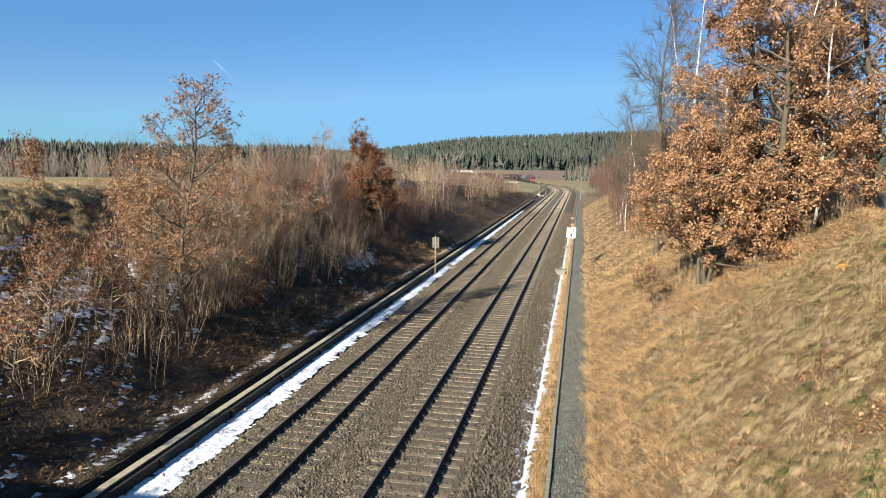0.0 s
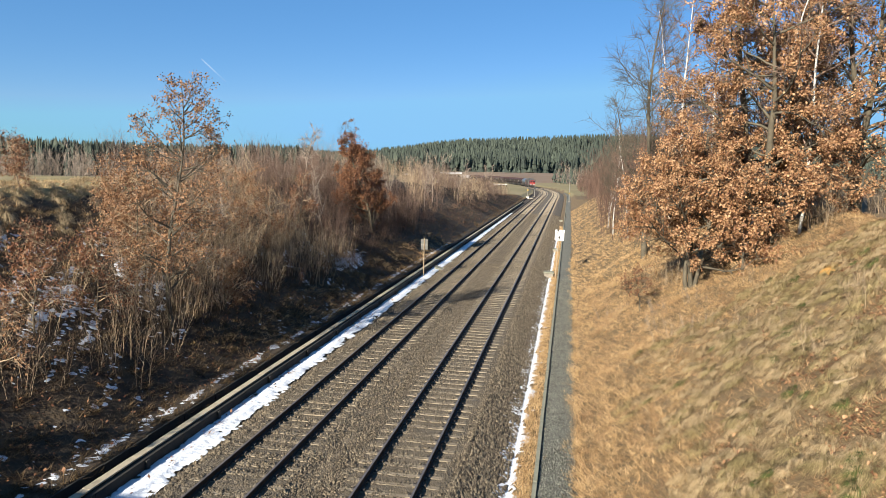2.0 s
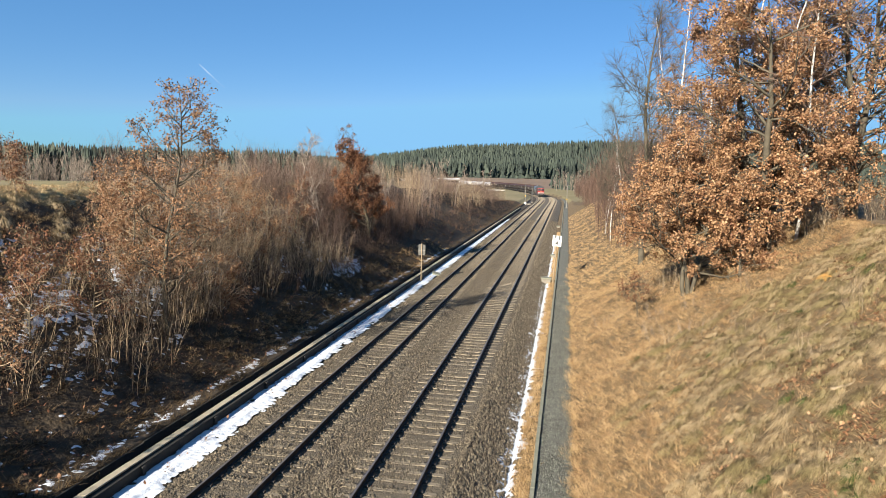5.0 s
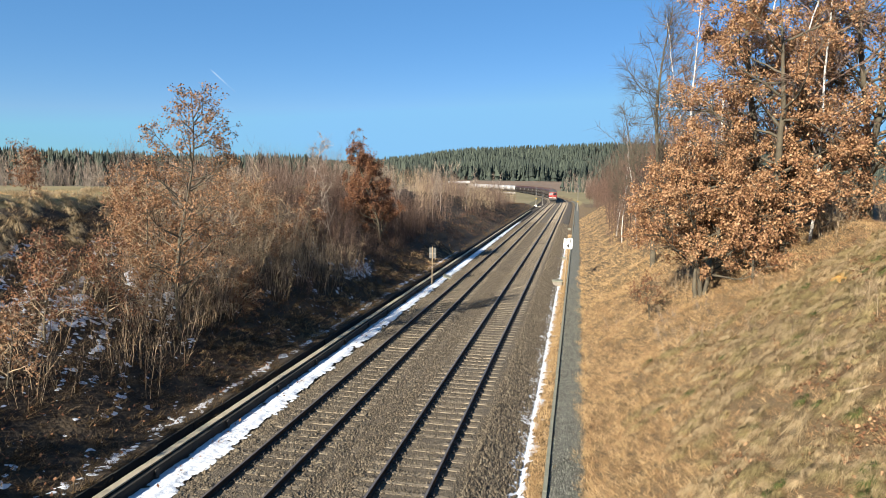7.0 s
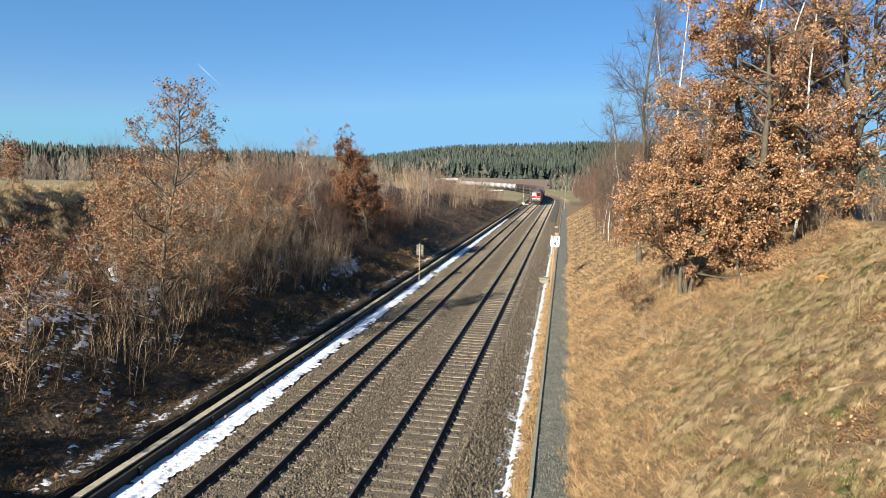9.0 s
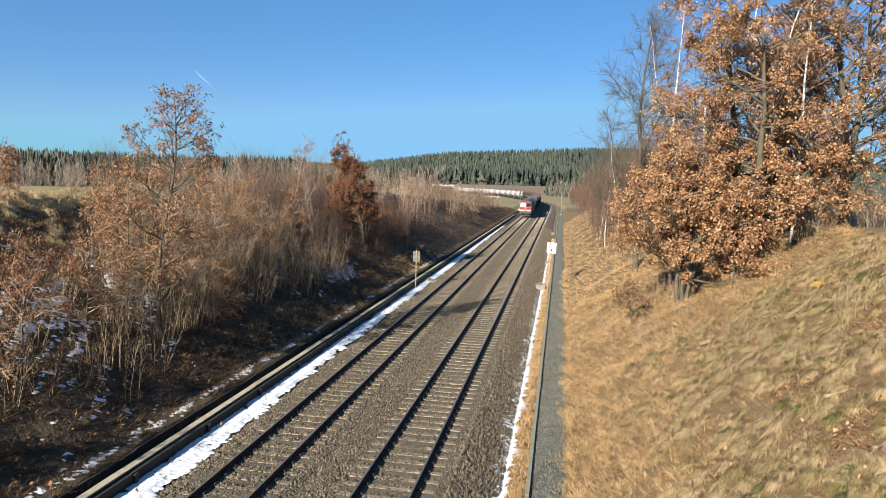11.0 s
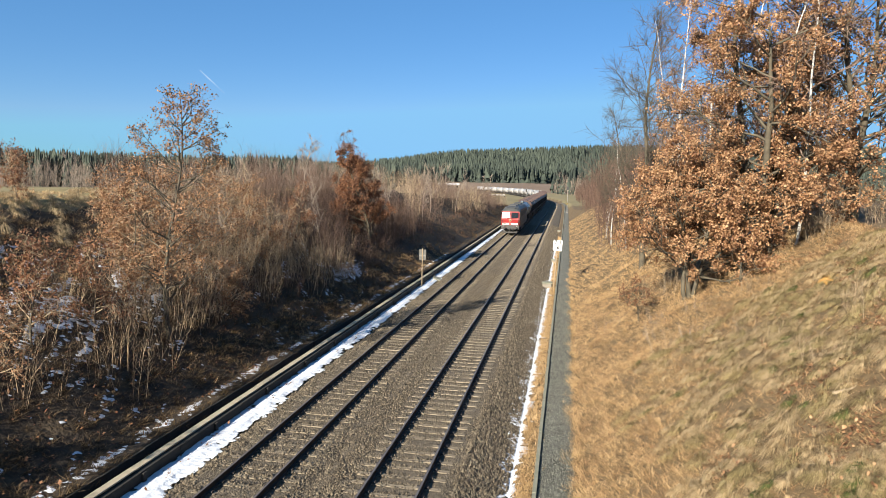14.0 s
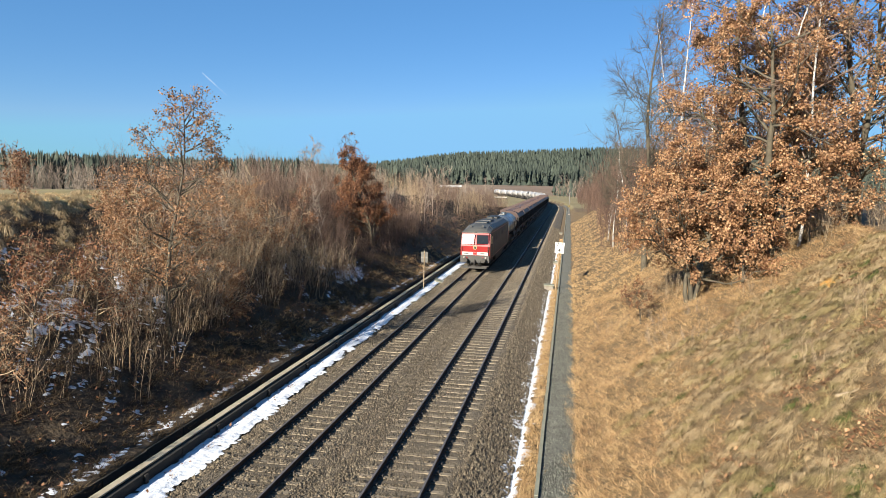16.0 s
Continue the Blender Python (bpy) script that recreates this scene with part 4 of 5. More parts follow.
# birches and bare trees behind the oaks
for i, (x, y, h, lean) in enumerate([(11.2, 38.0, 16.0, (0.10, 0.0)), (9.8, 39.5, 16.0, (0.16, 0.0)), (7.4, 44.0, 16.5, (0.03, 0.02)), (6.9, 50.0, 16.0, (0.02, 0.0)), (9.0, 47.0, 15.0, (-0.04, 0.0)), (12.5, 44.0, 15.0, (0.05, 0.0)), (10.0, 32.4, 15.0, (0.0, 0.0)), (9.1, 34.6, 16.0, (0.07, 0.0)), (6.6, 35.6, 13.0, (0.03, 0.0))]):
    build_tree("birch_tree", x, y, "slender bare birch with white bark behind the oaks", "tree", 40 + i, M_BIRCH, None, M_REDTWIG, "birches", height=h, radius=0.11 if y > 36 else 0.075, limbs=26, reach=2.6, first=0.25, angle=48, subs=7, twigs=6, lift=0.0, twig_len=0.7, lean=lean, tw=0.014)
build_tree("alder_tree", 5.2, 48.0, "tall bare grey-barked tree with fine spreading twigs", "tree", 54, M_BARK, None, M_BARK, lean=(-0.02, 0.0), height=18.5, radius=0.2, limbs=44, reach=5.2, first=0.14, angle=50, subs=12, twigs=9, lift=0.05, taper_reach=0.6, twig_len=0.9, tw=0.009, wander=0.06, slim=0.45)
build_tree("alder_tree", 5.2, 66.0, "bare grey-barked tree with fine spreading twigs", "tree", 52, M_BARK, None, M_BARK, height=13.0, radius=0.15, limbs=30, reach=4.0, first=0.15, angle=55, subs=8, twigs=6, lift=0.05, taper_reach=0.6, twig_len=0.9, tw=0.011, wander=0.06, slim=0.45)

# left-hand bank: single oaks
build_tree("oak_tree", -15.7, 25.1, "slender young oak with open crown of brown leaves", "tree", 61, M_BARK, (11000, 0.08, 0.082, M_LEAFLEFT, above(7.5, 13.5)), group="young oaks",
           lean=(-0.10, 0.0), height=10.4, radius=0.10, limbs=36, reach=2.8, first=0.16, angle=66, subs=6, twigs=5, lift=0.05, taper_reach=0.62)
build_tree("oak_tree", -17.0, 58.5, "narrow young oak thickly hung with dark brown leaves", "tree", 62, M_BARK, (26000, 0.10, 0.125, M_LEAFDARK, above(6.5, 9.5)), group="young oaks",
           lean=(0.06, 0.0), height=10.0, radius=0.12, limbs=40, reach=2.9, first=0.05, angle=62, subs=6, twigs=6, lift=0.05, taper_reach=0.72)
# the last sapling is out of view, added to shade the near bank
for i, (x, y, h, n, rch) in enumerate([(-17.3, 19.6, 3.6, 1500, 1.4), (-17.6, 25.6, 5.6, 2600, 2.0), (-15.4, 29.0, 3.0, 1200, 1.5), (-25.0, 27.8, 2.4, 900, 1.0), (-19.0, 38.0, 5.5, 1700, 1.8), (-18.2, 33.5, 5.0, 1500, 1.8), (-18.5, 44.5, 4.8, 1300, 1.5), (-16.2, 16.8, 2.6, 700, 1.1), (-21.0, 31.0, 4.0, 900, 1.5), (-17.2, 22.6, 3.0, 1000, 1.4), (-19.5, 27.5, 4.4, 1500, 1.6), (-17.0, 36.5, 4.6, 1500, 1.7), (-16.4, 8.6, 3.6, 1500, 1.6)]):
    build_tree("oak_sapling", x, y, "small oak sapling with withered brown leaves on the bank", "tree", 70 + i, M_BARK, (int(n * 2.0), 0.07, 0.078, M_LEAFLEFT if i % 3 else M_LEAFDARK, None), M_TWIG, "oak saplings", height=h, radius=0.04, limbs=16, reach=rch, first=0.12, angle=62, subs=5, twigs=4, lift=0.04)
build_tree("birch_tree", -22.5, 56.0, "thin bare birch standing above the thicket", "tree", 81, M_GREYTWIG, None, M_GREYTWIG, "birches", height=6.2, radius=0.06, limbs=18, reach=1.7, first=0.45, angle=52, subs=4, twigs=4, lift=0.05, tw=0.012)
for i, (x, y, h) in enumerate([(-17.2, 47, 5.0), (-18.8, 52, 5.6), (-17.4, 66, 5.2), (-19.5, 74, 6.0), (-17.6, 84, 5.4), (-19.0, 96, 6.2), (-18.0, 112, 6.0), (-19.5, 130, 6.5), (-18.2, 150, 6.6), (-18.4, 168, 7.5), (-17.8, 33.0, 4.6), (-18.6, 29.5, 4.8)]):
    build_tree("birch_tree", x, y, "pale young birch stem standing in the thicket", "tree", 300 + i, M_GREYTWIG, None, M_GREYTWIG, "birches", height=h, radius=0.045 + 0.0003 * y, limbs=12, reach=1.4, first=0.35, angle=45, subs=3, twigs=3, lift=0.06, tw=0.008 + 0.00008 * y)


def shrub_variant(seed, stems, height, spread, twig_count, material, thick, name, label, category, group, upright=0.5, wide=48):
    """A clump of bare whips."""
    rng = np.random.default_rng(seed)
    lines = []
    for _ in range(stems):
        a, r = rng.uniform(0, 6.283), spread * math.sqrt(rng.random())
        h = height * rng.uniform(0.5, 1.05)
        out = rng.uniform(0.05, 0.45) * (1 - upright) + 0.04
        p, rad = limb(rng, (r * math.cos(a), r * math.sin(a), -0.25), (out * math.cos(a), out * math.sin(a), 1), h, thick, thick * 0.25, 4, 0.08, 0.04)
        lines.append((p, rad))
        for _ in range(twig_count):
            q, d = side_shoot(rng, p, rng.uniform(0.2, 0.98), radians(rng.uniform(20, wide)))
            lines.append(limb(rng, q, d, h * rng.uniform(0.12, 0.30), thick * 0.5, thick * 0.2, 1, 0.16, 0.12))
    ob = empty(name, pose(0, 0, 0), label, category, group)
    tagged(tubes("branchwork", lines, 3, material, ob), kind="stuff")
    return ob


def strew(variants, spots, rng, lo, hi):
    """Set copies of the variants on the ground at the spots."""
    used = set()
    for i, (x, y) in enumerate(spots):
        src = variants[i % len(variants)]
        k = rng.uniform(lo, hi)
        m = pose(x, y, gz(x, y), 0, 0, rng.uniform(0, 360)) @ Matrix.Diagonal((k * rng.uniform(0.85, 1.15), k * rng.uniform(0.85, 1.15), k, 1))
        if src.name in used:
            ob = copy_thing(src, pose(0, 0, 0))
        else:
            ob = src
            used.add(src.name)
        ob.matrix_basis = m


def scatter(rng, n, x0, x1, y0, y1, gap, keep=lambda x, y: True, bias=1.0):
    out, tries = [], 0
    while len(out) < n and tries < n * 40:
        tries += 1
        x, y = rng.uniform(x0, x1), y0 + (y1 - y0) * rng.random() ** bias
        if keep(x, y) and all((x - a) ** 2 + (y - b) ** 2 > gap * gap for a, b in out):
            out.append((x, y))
    return out


rng = np.random.default_rng(31)
BROWN = [shrub_variant(200 + i, 24, 3.4, 1.1, 11, M_TWIG if i != 1 else M_GREYTWIG, 0.012, "bare_shrub", "bare brown shrub of many thin stems", "shrub", "bank thicket", 0.1, 68) for i in range(4)]
# the two appended shrubs are unseen, added to cast shade on the bank
strew(BROWN, scatter(rng, 84, -23.5, -15.0, 22, 46, 0.9, lambda x, y: x < (-16.2 if y < 34 else -15.4) - 0.5 * math.sin(y * 0.4) and y > -x / 0.70) + [(-14.6, 8.0), (-15.6, 5.0)], rng, 0.6, 1.05)
strew([shrub_variant(205, 26, 4.0, 1.2, 12, M_REDTWIG, 0.014, "bare_shrub", "tall bare red-brown shrub of many thin stems", "shrub", "bank thicket", 0.3, 60)], scatter(rng, 34, -25, -18.5, 34, 54, 1.1), rng, 0.55, 0.78)
# darker twig colours stand in for the shade on this stretch
SHADED = [shrub_variant(210 + i, 26, 3.6, 1.2, 10, M_WINE if i else M_REDTWIG, 0.014, "bare_shrub", "bare red-brown shrub of many thin stems, darkened for the bank's shade", "shrub", "bank thicket", 0.35, 60) for i in range(3)]
strew(SHADED, scatter(rng, 58, -24, -15.6, 44, 76, 1.1, lambda x, y: x < -16.0 - 0.5 * math.sin(y * 0.4) and (y > 60 or abs(math.degrees(math.atan2(x, y)) + 17) > 2.0)), rng, 0.6, 1.05)
WHIPS = [shrub_variant(220 + i, 26, 4.4, 1.2, 10, M_REDTWIG if i else M_TWIG, 0.014, "birch_thicket", "leafless reddish birch saplings growing thickly together", "shrub", "birch saplings", 0.75) for i in range(4)]
strew(WHIPS, scatter(rng, 135, -27, -16.3, 62, 195, 1.3, lambda x, y: x < -16.3 + 0.012 * (y - 60)), rng, 0.7, 1.05)
strew([shrub_variant(240, 26, 4.4, 1.2, 10, M_REDTWIG, 0.014, "birch_thicket", "leafless reddish birch saplings growing thickly together", "shrub", "birch saplings", 0.75)],
      scatter(rng, 26, -30, -21, 36, 80, 1.8), rng, 0.6, 0.9)
SPARSE = [shrub_variant(250 + i, 9, 2.6, 0.6, 7, M_TWIG, 0.010, "sapling_clump", "sparse bare saplings among old snow and grass", "shrub", "bare saplings", 0.45) for i in range(3)]
strew(SPARSE, scatter(rng, 34, -20.5, -14.4, 13, 27, 0.9), rng, 0.6, 1.15)
BRUSH = [shrub_variant(255 + i, 32, 1.6, 1.0, 7, M_WINE if i else M_REDTWIG, 0.008, "low_brush", "low tangled dark brown brush on the bank", "shrub", "bank brush", 0.0, 75) for i in range(2)]
strew(BRUSH, scatter(rng, 80, -19.5, -15.0, 28, 80, 0.8, lambda x, y: x < -15.0 - 0.6 * math.sin(y * 0.35)), rng, 0.7, 1.15)
strew([shrub_variant(257, 30, 1.6, 1.1, 6, M_WINE, 0.012, "low_brush", "low tangled dark brush farther along the bank", "shrub", "bank brush", 0.0, 75)], scatter(rng, 60, -17.2, -13.9, 78, 195, 1.2), rng, 0.35, 0.75)
# red birch thicket on the right-hand bank
RED = [shrub_variant(260 + i, 20, 9.0, 1.3, 15, M_WINE, 0.020, "birch_thicket", "dense young birches with wine-red twigs", "shrub", "birch saplings", 0.8) for i in range(3)]
strew(RED, scatter(rng, 100, 4.0, 13, 55, 330, 1.6, lambda x, y: x > 4.1 + 0.002 * (y - 60) - (y > 205) * 50 + (y > 205) * (50 + 3.0 - 0.0009 * (y - 205) ** 2), 1.8), rng, 0.75, 1.15)
strew([shrub_variant(270, 22, 3.2, 0.9, 10, M_TWIG, 0.012, "bare_shrub", "bare brown shrub of many thin stems", "shrub", "bank thicket", 0.3)], scatter(rng, 14, 10.5, 17, 32, 46, 1.3) + [(5.4, 35.6), (7.4, 34.8), (4.6, 37.0), (10.6, 31.5)], rng, 0.5, 0.9)
for i, (x, y, h) in enumerate([(4.5, 70, 9), (4.4, 78, 9), (5.3, 62, 10), (4.9, 86, 8.5)]):
    build_tree("birch_tree", x, y, "slender young birch with pale bark among red saplings", "tree", 90 + i, M_BIRCH, None, M_REDTWIG, "birches", height=h, radius=0.06, limbs=16, reach=1.6, first=0.3, angle=45, subs=5, twigs=5, lift=0.02, tw=0.012)
# pale bare trees at the far side of the left-hand field
FARBARE = [shrub_variant(280 + i, 9, 11.0, 3.0, 28, M_GREYTWIG, 0.10, "bare_tree_clump", "distant pale bare trees at the field edge", "tree", "field-edge trees", 0.6) for i in range(2)]
spots = []
for k in range(52):
    b = radians(-47 + 27 * k / 51 + rng.uniform(-0.3, 0.3))
    r = rng.uniform(215, 300)
    spots.append((r * math.sin(b), r * math.cos(b)))
for b, r in ((-19, 330), (-18.4, 335), (-17.6, 330), (-17, 340), (-16.2, 330), (-12.6, 300), (-12.2, 290), (-11.6, 320), (-10.8, 330), (1.2, 420), (0.4, 430), (-0.6, 440)):
    spots.append((r * math.sin(radians(b)), r * math.cos(radians(b))))
strew(FARBARE, spots, rng, 0.9, 1.45)


# ---- spruce forest on the hills: countless trees ----
def build_forest():
    rng = np.random.default_rng(77)
    pts = []
    for b0, b1, r0, r1, area in ((-26, 22, 715, 1260, 44), (-62, -21, 440, 520, 8), (-22, -14, 600, 760, 40), (-1.4, 2.5, 455, 500, 60), (2, 40, 300, 420, 60)):
        n = int(radians(b1 - b0) * (r1 * r1 - r0 * r0) / 2 / area)
        b, r = np.radians(rng.uniform(b0, b1, n)), np.sqrt(rng.uniform(r0 * r0, r1 * r1, n))
        pts.append(np.stack([r * np.sin(b), r * np.cos(b)], -1))
    p = np.concatenate(pts)
    n = len(p)
    z = on_ground(p[:, 0], p[:, 1])
    near = p[:, 0] < -0.36 * p[:, 1]
    h = np.where(near, rng.uniform(19.5, 25.5, n), rng.uniform(13, 23.5, n)) * np.where((np.hypot(p[:, 0], p[:, 1]) < 510) & ~near, 0.55, 1.0)
    w = h * rng.uniform(0.15, 0.25, n) * np.where(near, 0.72, 1.0)
    for some, sides, tiers in ((near, 6, 8), (~near, 5, 4)):
        grow_spruces(rng, p[some], z[some], h[some], w[some], sides, tiers)


def grow_spruces(rng, p, z, h, w, sides, tiers):
    n, step, tris = len(p), 0.88 / tiers, []
    for k in range(tiers):
        lo, hi = 0.02 + step * k, min(1.0, 0.02 + step * k + 1.6 * step)
        rad = w * (1 - 0.84 * k / tiers)
        a = rng.uniform(0, 6.283, n)[:, None] + np.arange(sides) * (6.283 / sides)
        rr = rad[:, None] * rng.uniform(0.35, 1.35, (n, sides))
        ring = np.stack([p[:, 0, None] + rr * np.cos(a), p[:, 1, None] + rr * np.sin(a), (z + h * lo)[:, None] + rng.uniform(-1.1, 0.7, (n, sides))], -1)
        top = np.stack([p[:, 0], p[:, 1], z + h * hi], -1)[:, None].repeat(sides, 1)
        tris.append(np.stack([ring, np.roll(ring, -1, 1), top], 2))
    v = np.stack(tris, 1).reshape(-1, 3)
    tagged(soup("spruce_forest", v, 3, M_SPRUCE), "dark green spruce forest covering the distant hills", "forest", kind="stuff")


build_forest()


# ---- grass, fallen leaves and old snow ----
def tufts(name, x, y, height, blades, width, lean, material, label, seed, fan=0.5):
    rng = np.random.default_rng(seed)
    n = len(x)
    z = on_ground(x, y) - 0.02
    hh = height * rng.uniform(0.5, 1.2, n)
    turn = rng.normal(0, 0.5, (n, 2)) * 0.5 + np.array(lean)
    c = np.stack([x, y, z], -1)[:, None] + np.concatenate([rng.normal(0, 0.07, (n, blades, 2)), np.zeros((n, blades, 1))], -1)
    d = np.concatenate([turn[:, None] + rng.normal(0, fan, (n, blades, 2)), np.ones((n, blades, 1))], -1)
    d /= np.linalg.norm(d, axis=-1, keepdims=True)
    ln = hh[:, None, None] * rng.uniform(0.6, 1.15, (n, blades, 1))
    s = np.concatenate([rng.normal(0, 1, (n, blades, 2)), np.zeros((n, blades, 1))], -1)
    s = s / (np.linalg.norm(s, axis=-1, keepdims=True) + 1e-9) * width
    droop = np.concatenate([d[..., :2] * ln * 0.35, -ln * 0.18], -1)
    mid, tip = c + d * ln * 0.6, c + d * ln + droop
    tip = mid * 0.15 + tip * 0.85
    v = np.stack([c - s, c + s, tip], 2)
    tagged(soup(name, v.reshape(-1, 3), 3, material), label, "grass", kind="stuff")


def spread_points(rng, n, x0, x1, y0, y1, keep=None, bias=1.0):
    x, y = rng.uniform(x0, x1, n), y0 + (y1 - y0) * rng.random(n) ** bias
    if keep is not None:
        k = keep(x, y)
        x, y = x[k], y[k]
    return x, y


def tussocks(name, x, y, radius, blades, width, material, label, seed, drift=(-0.09, -0.03), lift=0.0):
    """Clumps of long soft grass: blades rise from a heart, arch over and hang downhill."""
    rng = np.random.default_rng(seed)
    n = len(x)
    k = rng.uniform(0.55, 1.3, (n, 1)) * radius
    a = rng.uniform(0, 6.283, (n, blades))
    r0 = np.sqrt(rng.random((n, blades))) * 0.28 * k
    bx, by = x[:, None] + r0 * np.cos(a), y[:, None] + r0 * np.sin(a)
    c = np.stack([bx, by, on_ground(bx, by) + lift + 0.18 * k], -1)
    a2 = a + rng.normal(0, 0.35, (n, blades))
    run = k * rng.uniform(0.35, 1.05, (n, blades))
    dx, dy = run * np.cos(a2) + drift[0] * k / radius * rng.uniform(0.4, 1.4, (n, blades)), run * np.sin(a2) + drift[1]
    mx, my, tx, ty = bx + dx * 0.5, by + dy * 0.5, bx + dx, by + dy
    mid = np.stack([mx, my, on_ground(mx, my) + lift + k * rng.uniform(0.24, 0.62, (n, blades))], -1)
    tip = np.stack([tx, ty, on_ground(tx, ty) + lift * 0.5 + 0.02 + 0.08 * rng.random((n, blades))], -1)
    s = np.stack([-dy, dx, 0 * run], -1)
    s = s / (np.linalg.norm(s, axis=-1, keepdims=True) + 1e-9) * width
    v = np.stack([c, mid + s, tip, mid - s], 2)
    tagged(soup(name, v.reshape(-1, 3), 4, material), label, "grass", kind="stuff")


rng = np.random.default_rng(55)
x, y = spread_points(rng, 1200, 2.0, 11.5, 9.5, 28, lambda x, y: x > 2.2 + 0.14 * np.maximum(0, y - 13) + 0.9 * wave(x, y, 5, 31) + rng.normal(0, 0.6, len(x)))
kind = rng.random(len(x)) + 0.25 * wave(x, y, 3.0, 71)
for lo, hi, material, label in ((-9, 0.55, M_TUSSOCK, "long pale tussock grass combed down the bank"), (0.55, 9, M_OLIVE, "grey-olive tussock grass with withered tips")):
    k = (kind >= lo) & (kind < hi)
    tussocks("tussock_grass", x[k], y[k], 0.33, 200, 0.0045, material, label, 8)
# green hearts of single tussocks
k = rng.random(len(x)) < np.where((x > 3.2) & (x < 7.0) & (y < 18), 0.13, 0.04)
tussocks("green_grass", x[k] + 0.05, y[k] - 0.08, 0.20, 110, 0.0055, M_GREEN, "short green grass in the hearts of tussocks", 18, lift=0.09)
x, y = spread_points(rng, 34000, 0.35, 12.5, 9, 46, lambda x, y: ((x + rng.normal(0, 0.7, len(x)) < 3.0 + 0.14 * np.maximum(0, y - 13) + 0.9 * wave(x, y, 5, 31)) | (y > 26 + rng.normal(0, 1.5, len(x))) | (rng.random(len(x)) < 0.34)) & (x > 0.35 + 0.3 * rng.random(len(x))), bias=1.25)
k = rng.random(len(x)) + 0.35 * wave(x, y, 2.2, 73) < np.where((x > 3.0 + 0.14 * np.maximum(0, y - 13)) & (y < 26), 0.35, 0.62)
tufts("dry_grass", x[k], y[k], 0.30, 11, 0.008, (-0.6, 0.1), M_GRASS, "matted straw-coloured dry grass on the sunny bank", 1, 1.0)
tufts("dry_grass", x[~k], y[~k], 0.27, 11, 0.009, (-0.5, 0.0), M_HAY, "older brown dry grass in the matted sward", 21, 1.1)
x, y = spread_points(rng, 9000, 0.7, 10, 46, 150, bias=1.5)
tufts("dry_grass", x, y, 0.34, 9, 0.016, (-0.9, 0.1), M_GRASS, "straw-coloured dry grass farther along the bank", 2, 0.8)
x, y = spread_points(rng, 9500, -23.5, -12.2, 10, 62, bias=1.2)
tufts("withered_grass", x, y, 0.40, 12, 0.013, (0.45, -0.15), M_SHADEGRASS, "withered brown grass, darkened for the shade on the bank", 4, 0.8)
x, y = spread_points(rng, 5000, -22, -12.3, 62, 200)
tufts("withered_grass", x, y, 0.40, 8, 0.018, (0.6, 0.0), M_SHADEGRASS, "withered brown grass farther along the bank, darkened for its shade", 5, 0.5)
x, y = spread_points(rng, 3000, -1.10, -0.68, 10, 110, bias=1.5)
tufts("verge_grass", x, y, 0.30, 12, 0.007, (-0.1, 0.0), M_GRASS, "tall tan grass between ballast and path edging", 6, 0.35)
x, y = spread_points(rng, 2600, 0.7, 10, 11, 60, lambda x, y: (wave(x, y, 3, 41) > 0.1) & ((x < 3.2 + 0.14 * np.maximum(0, y - 13)) | (y > 25)))
tufts("grass_stalks", x, y, 0.55, 6, 0.010, (-0.8, 0.2), M_GRASS, "taller pale grass stalks in the matted grass", 9, 0.8)
x, y = spread_points(rng, 1500, 0.25, 0.8, 10, 70, lambda x, y: wave(x, y, 1.5, 47) + 2.2 * (x - 0.5) > 0, bias=1.4)
tufts("path_edge_grass", x, y, 0.34, 10, 0.010, (-0.5, 0.0), M_GRASS, "dry grass hanging over the edge of the path", 11, 0.7)
# bright tufts stand in for the sunlit patches along this foot
x, y = spread_points(rng, 2400, -14.9, -12.5, 24, 75, lambda x, y: wave(x, y, 4, 43) > -0.2)
tufts("dry_grass", x, y, 0.34, 12, 0.010, (0.3, -0.3), M_GRASS, "dry yellow grass at the bank foot, bright in place of sun patches", 10, 0.8)
x, y = spread_points(rng, 130, -28, -21.5, 20, 44)
tussocks("tussock_grass", x, y, 0.46, 220, 0.007, M_TUSSOCK, "long dry grass hanging over the crest of the bank", 28, drift=(0.12, -0.1))
x, y = spread_points(rng, 2600, -33, -19.5, 14, 60)
tufts("field_grass", x, y, 0.38, 10, 0.012, (0.2, 0.0), M_GRASS, "tall dry grass along the top of the bank", 7, 0.5)


def fallen_leaves(name, x, y, size, material, label, seed, lift=0.10):
    rng = np.random.default_rng(seed)
    n = len(x)
    c = np.stack([x, y, on_ground(x, y) + 0.05 + lift * rng.random(n)], -1)
    a = rng.uniform(0, 6.283, n)
    d = np.stack([np.cos(a), np.sin(a), rng.normal(0, 0.5, n)], -1)
    s = np.stack([-np.sin(a), np.cos(a), rng.normal(0, 0.5, n)], -1)
    ln = size * rng.uniform(0.6, 1.3, (n, 1))
    v = np.stack([c, c + d * ln * 0.5 + s * ln * 0.35, c + d * ln, c + d * ln * 0.5 - s * ln * 0.35], 1)
    tagged(soup(name, v.reshape(-1, 3), 4, material), label, "fallen leaves", kind="stuff")


x, y = spread_points(rng, 26000, 3.5, 11, 9, 30, lambda x, y: wave(x, y, 2.5, 8) + 0.2 * (x - 5.5) - 0.11 * (y - 16) > 0.15)
k = rng.random(len(x)) < 0.5
fallen_leaves("fallen_leaves", x[k], y[k], 0.075, M_LEAF, "fallen bright brown oak leaves caught in the grass", 1, 0.10)
fallen_leaves("fallen_leaves", x[~k], y[~k], 0.075, M_LEAFDARK, "fallen dark brown oak leaves caught in the grass", 4, 0.05)
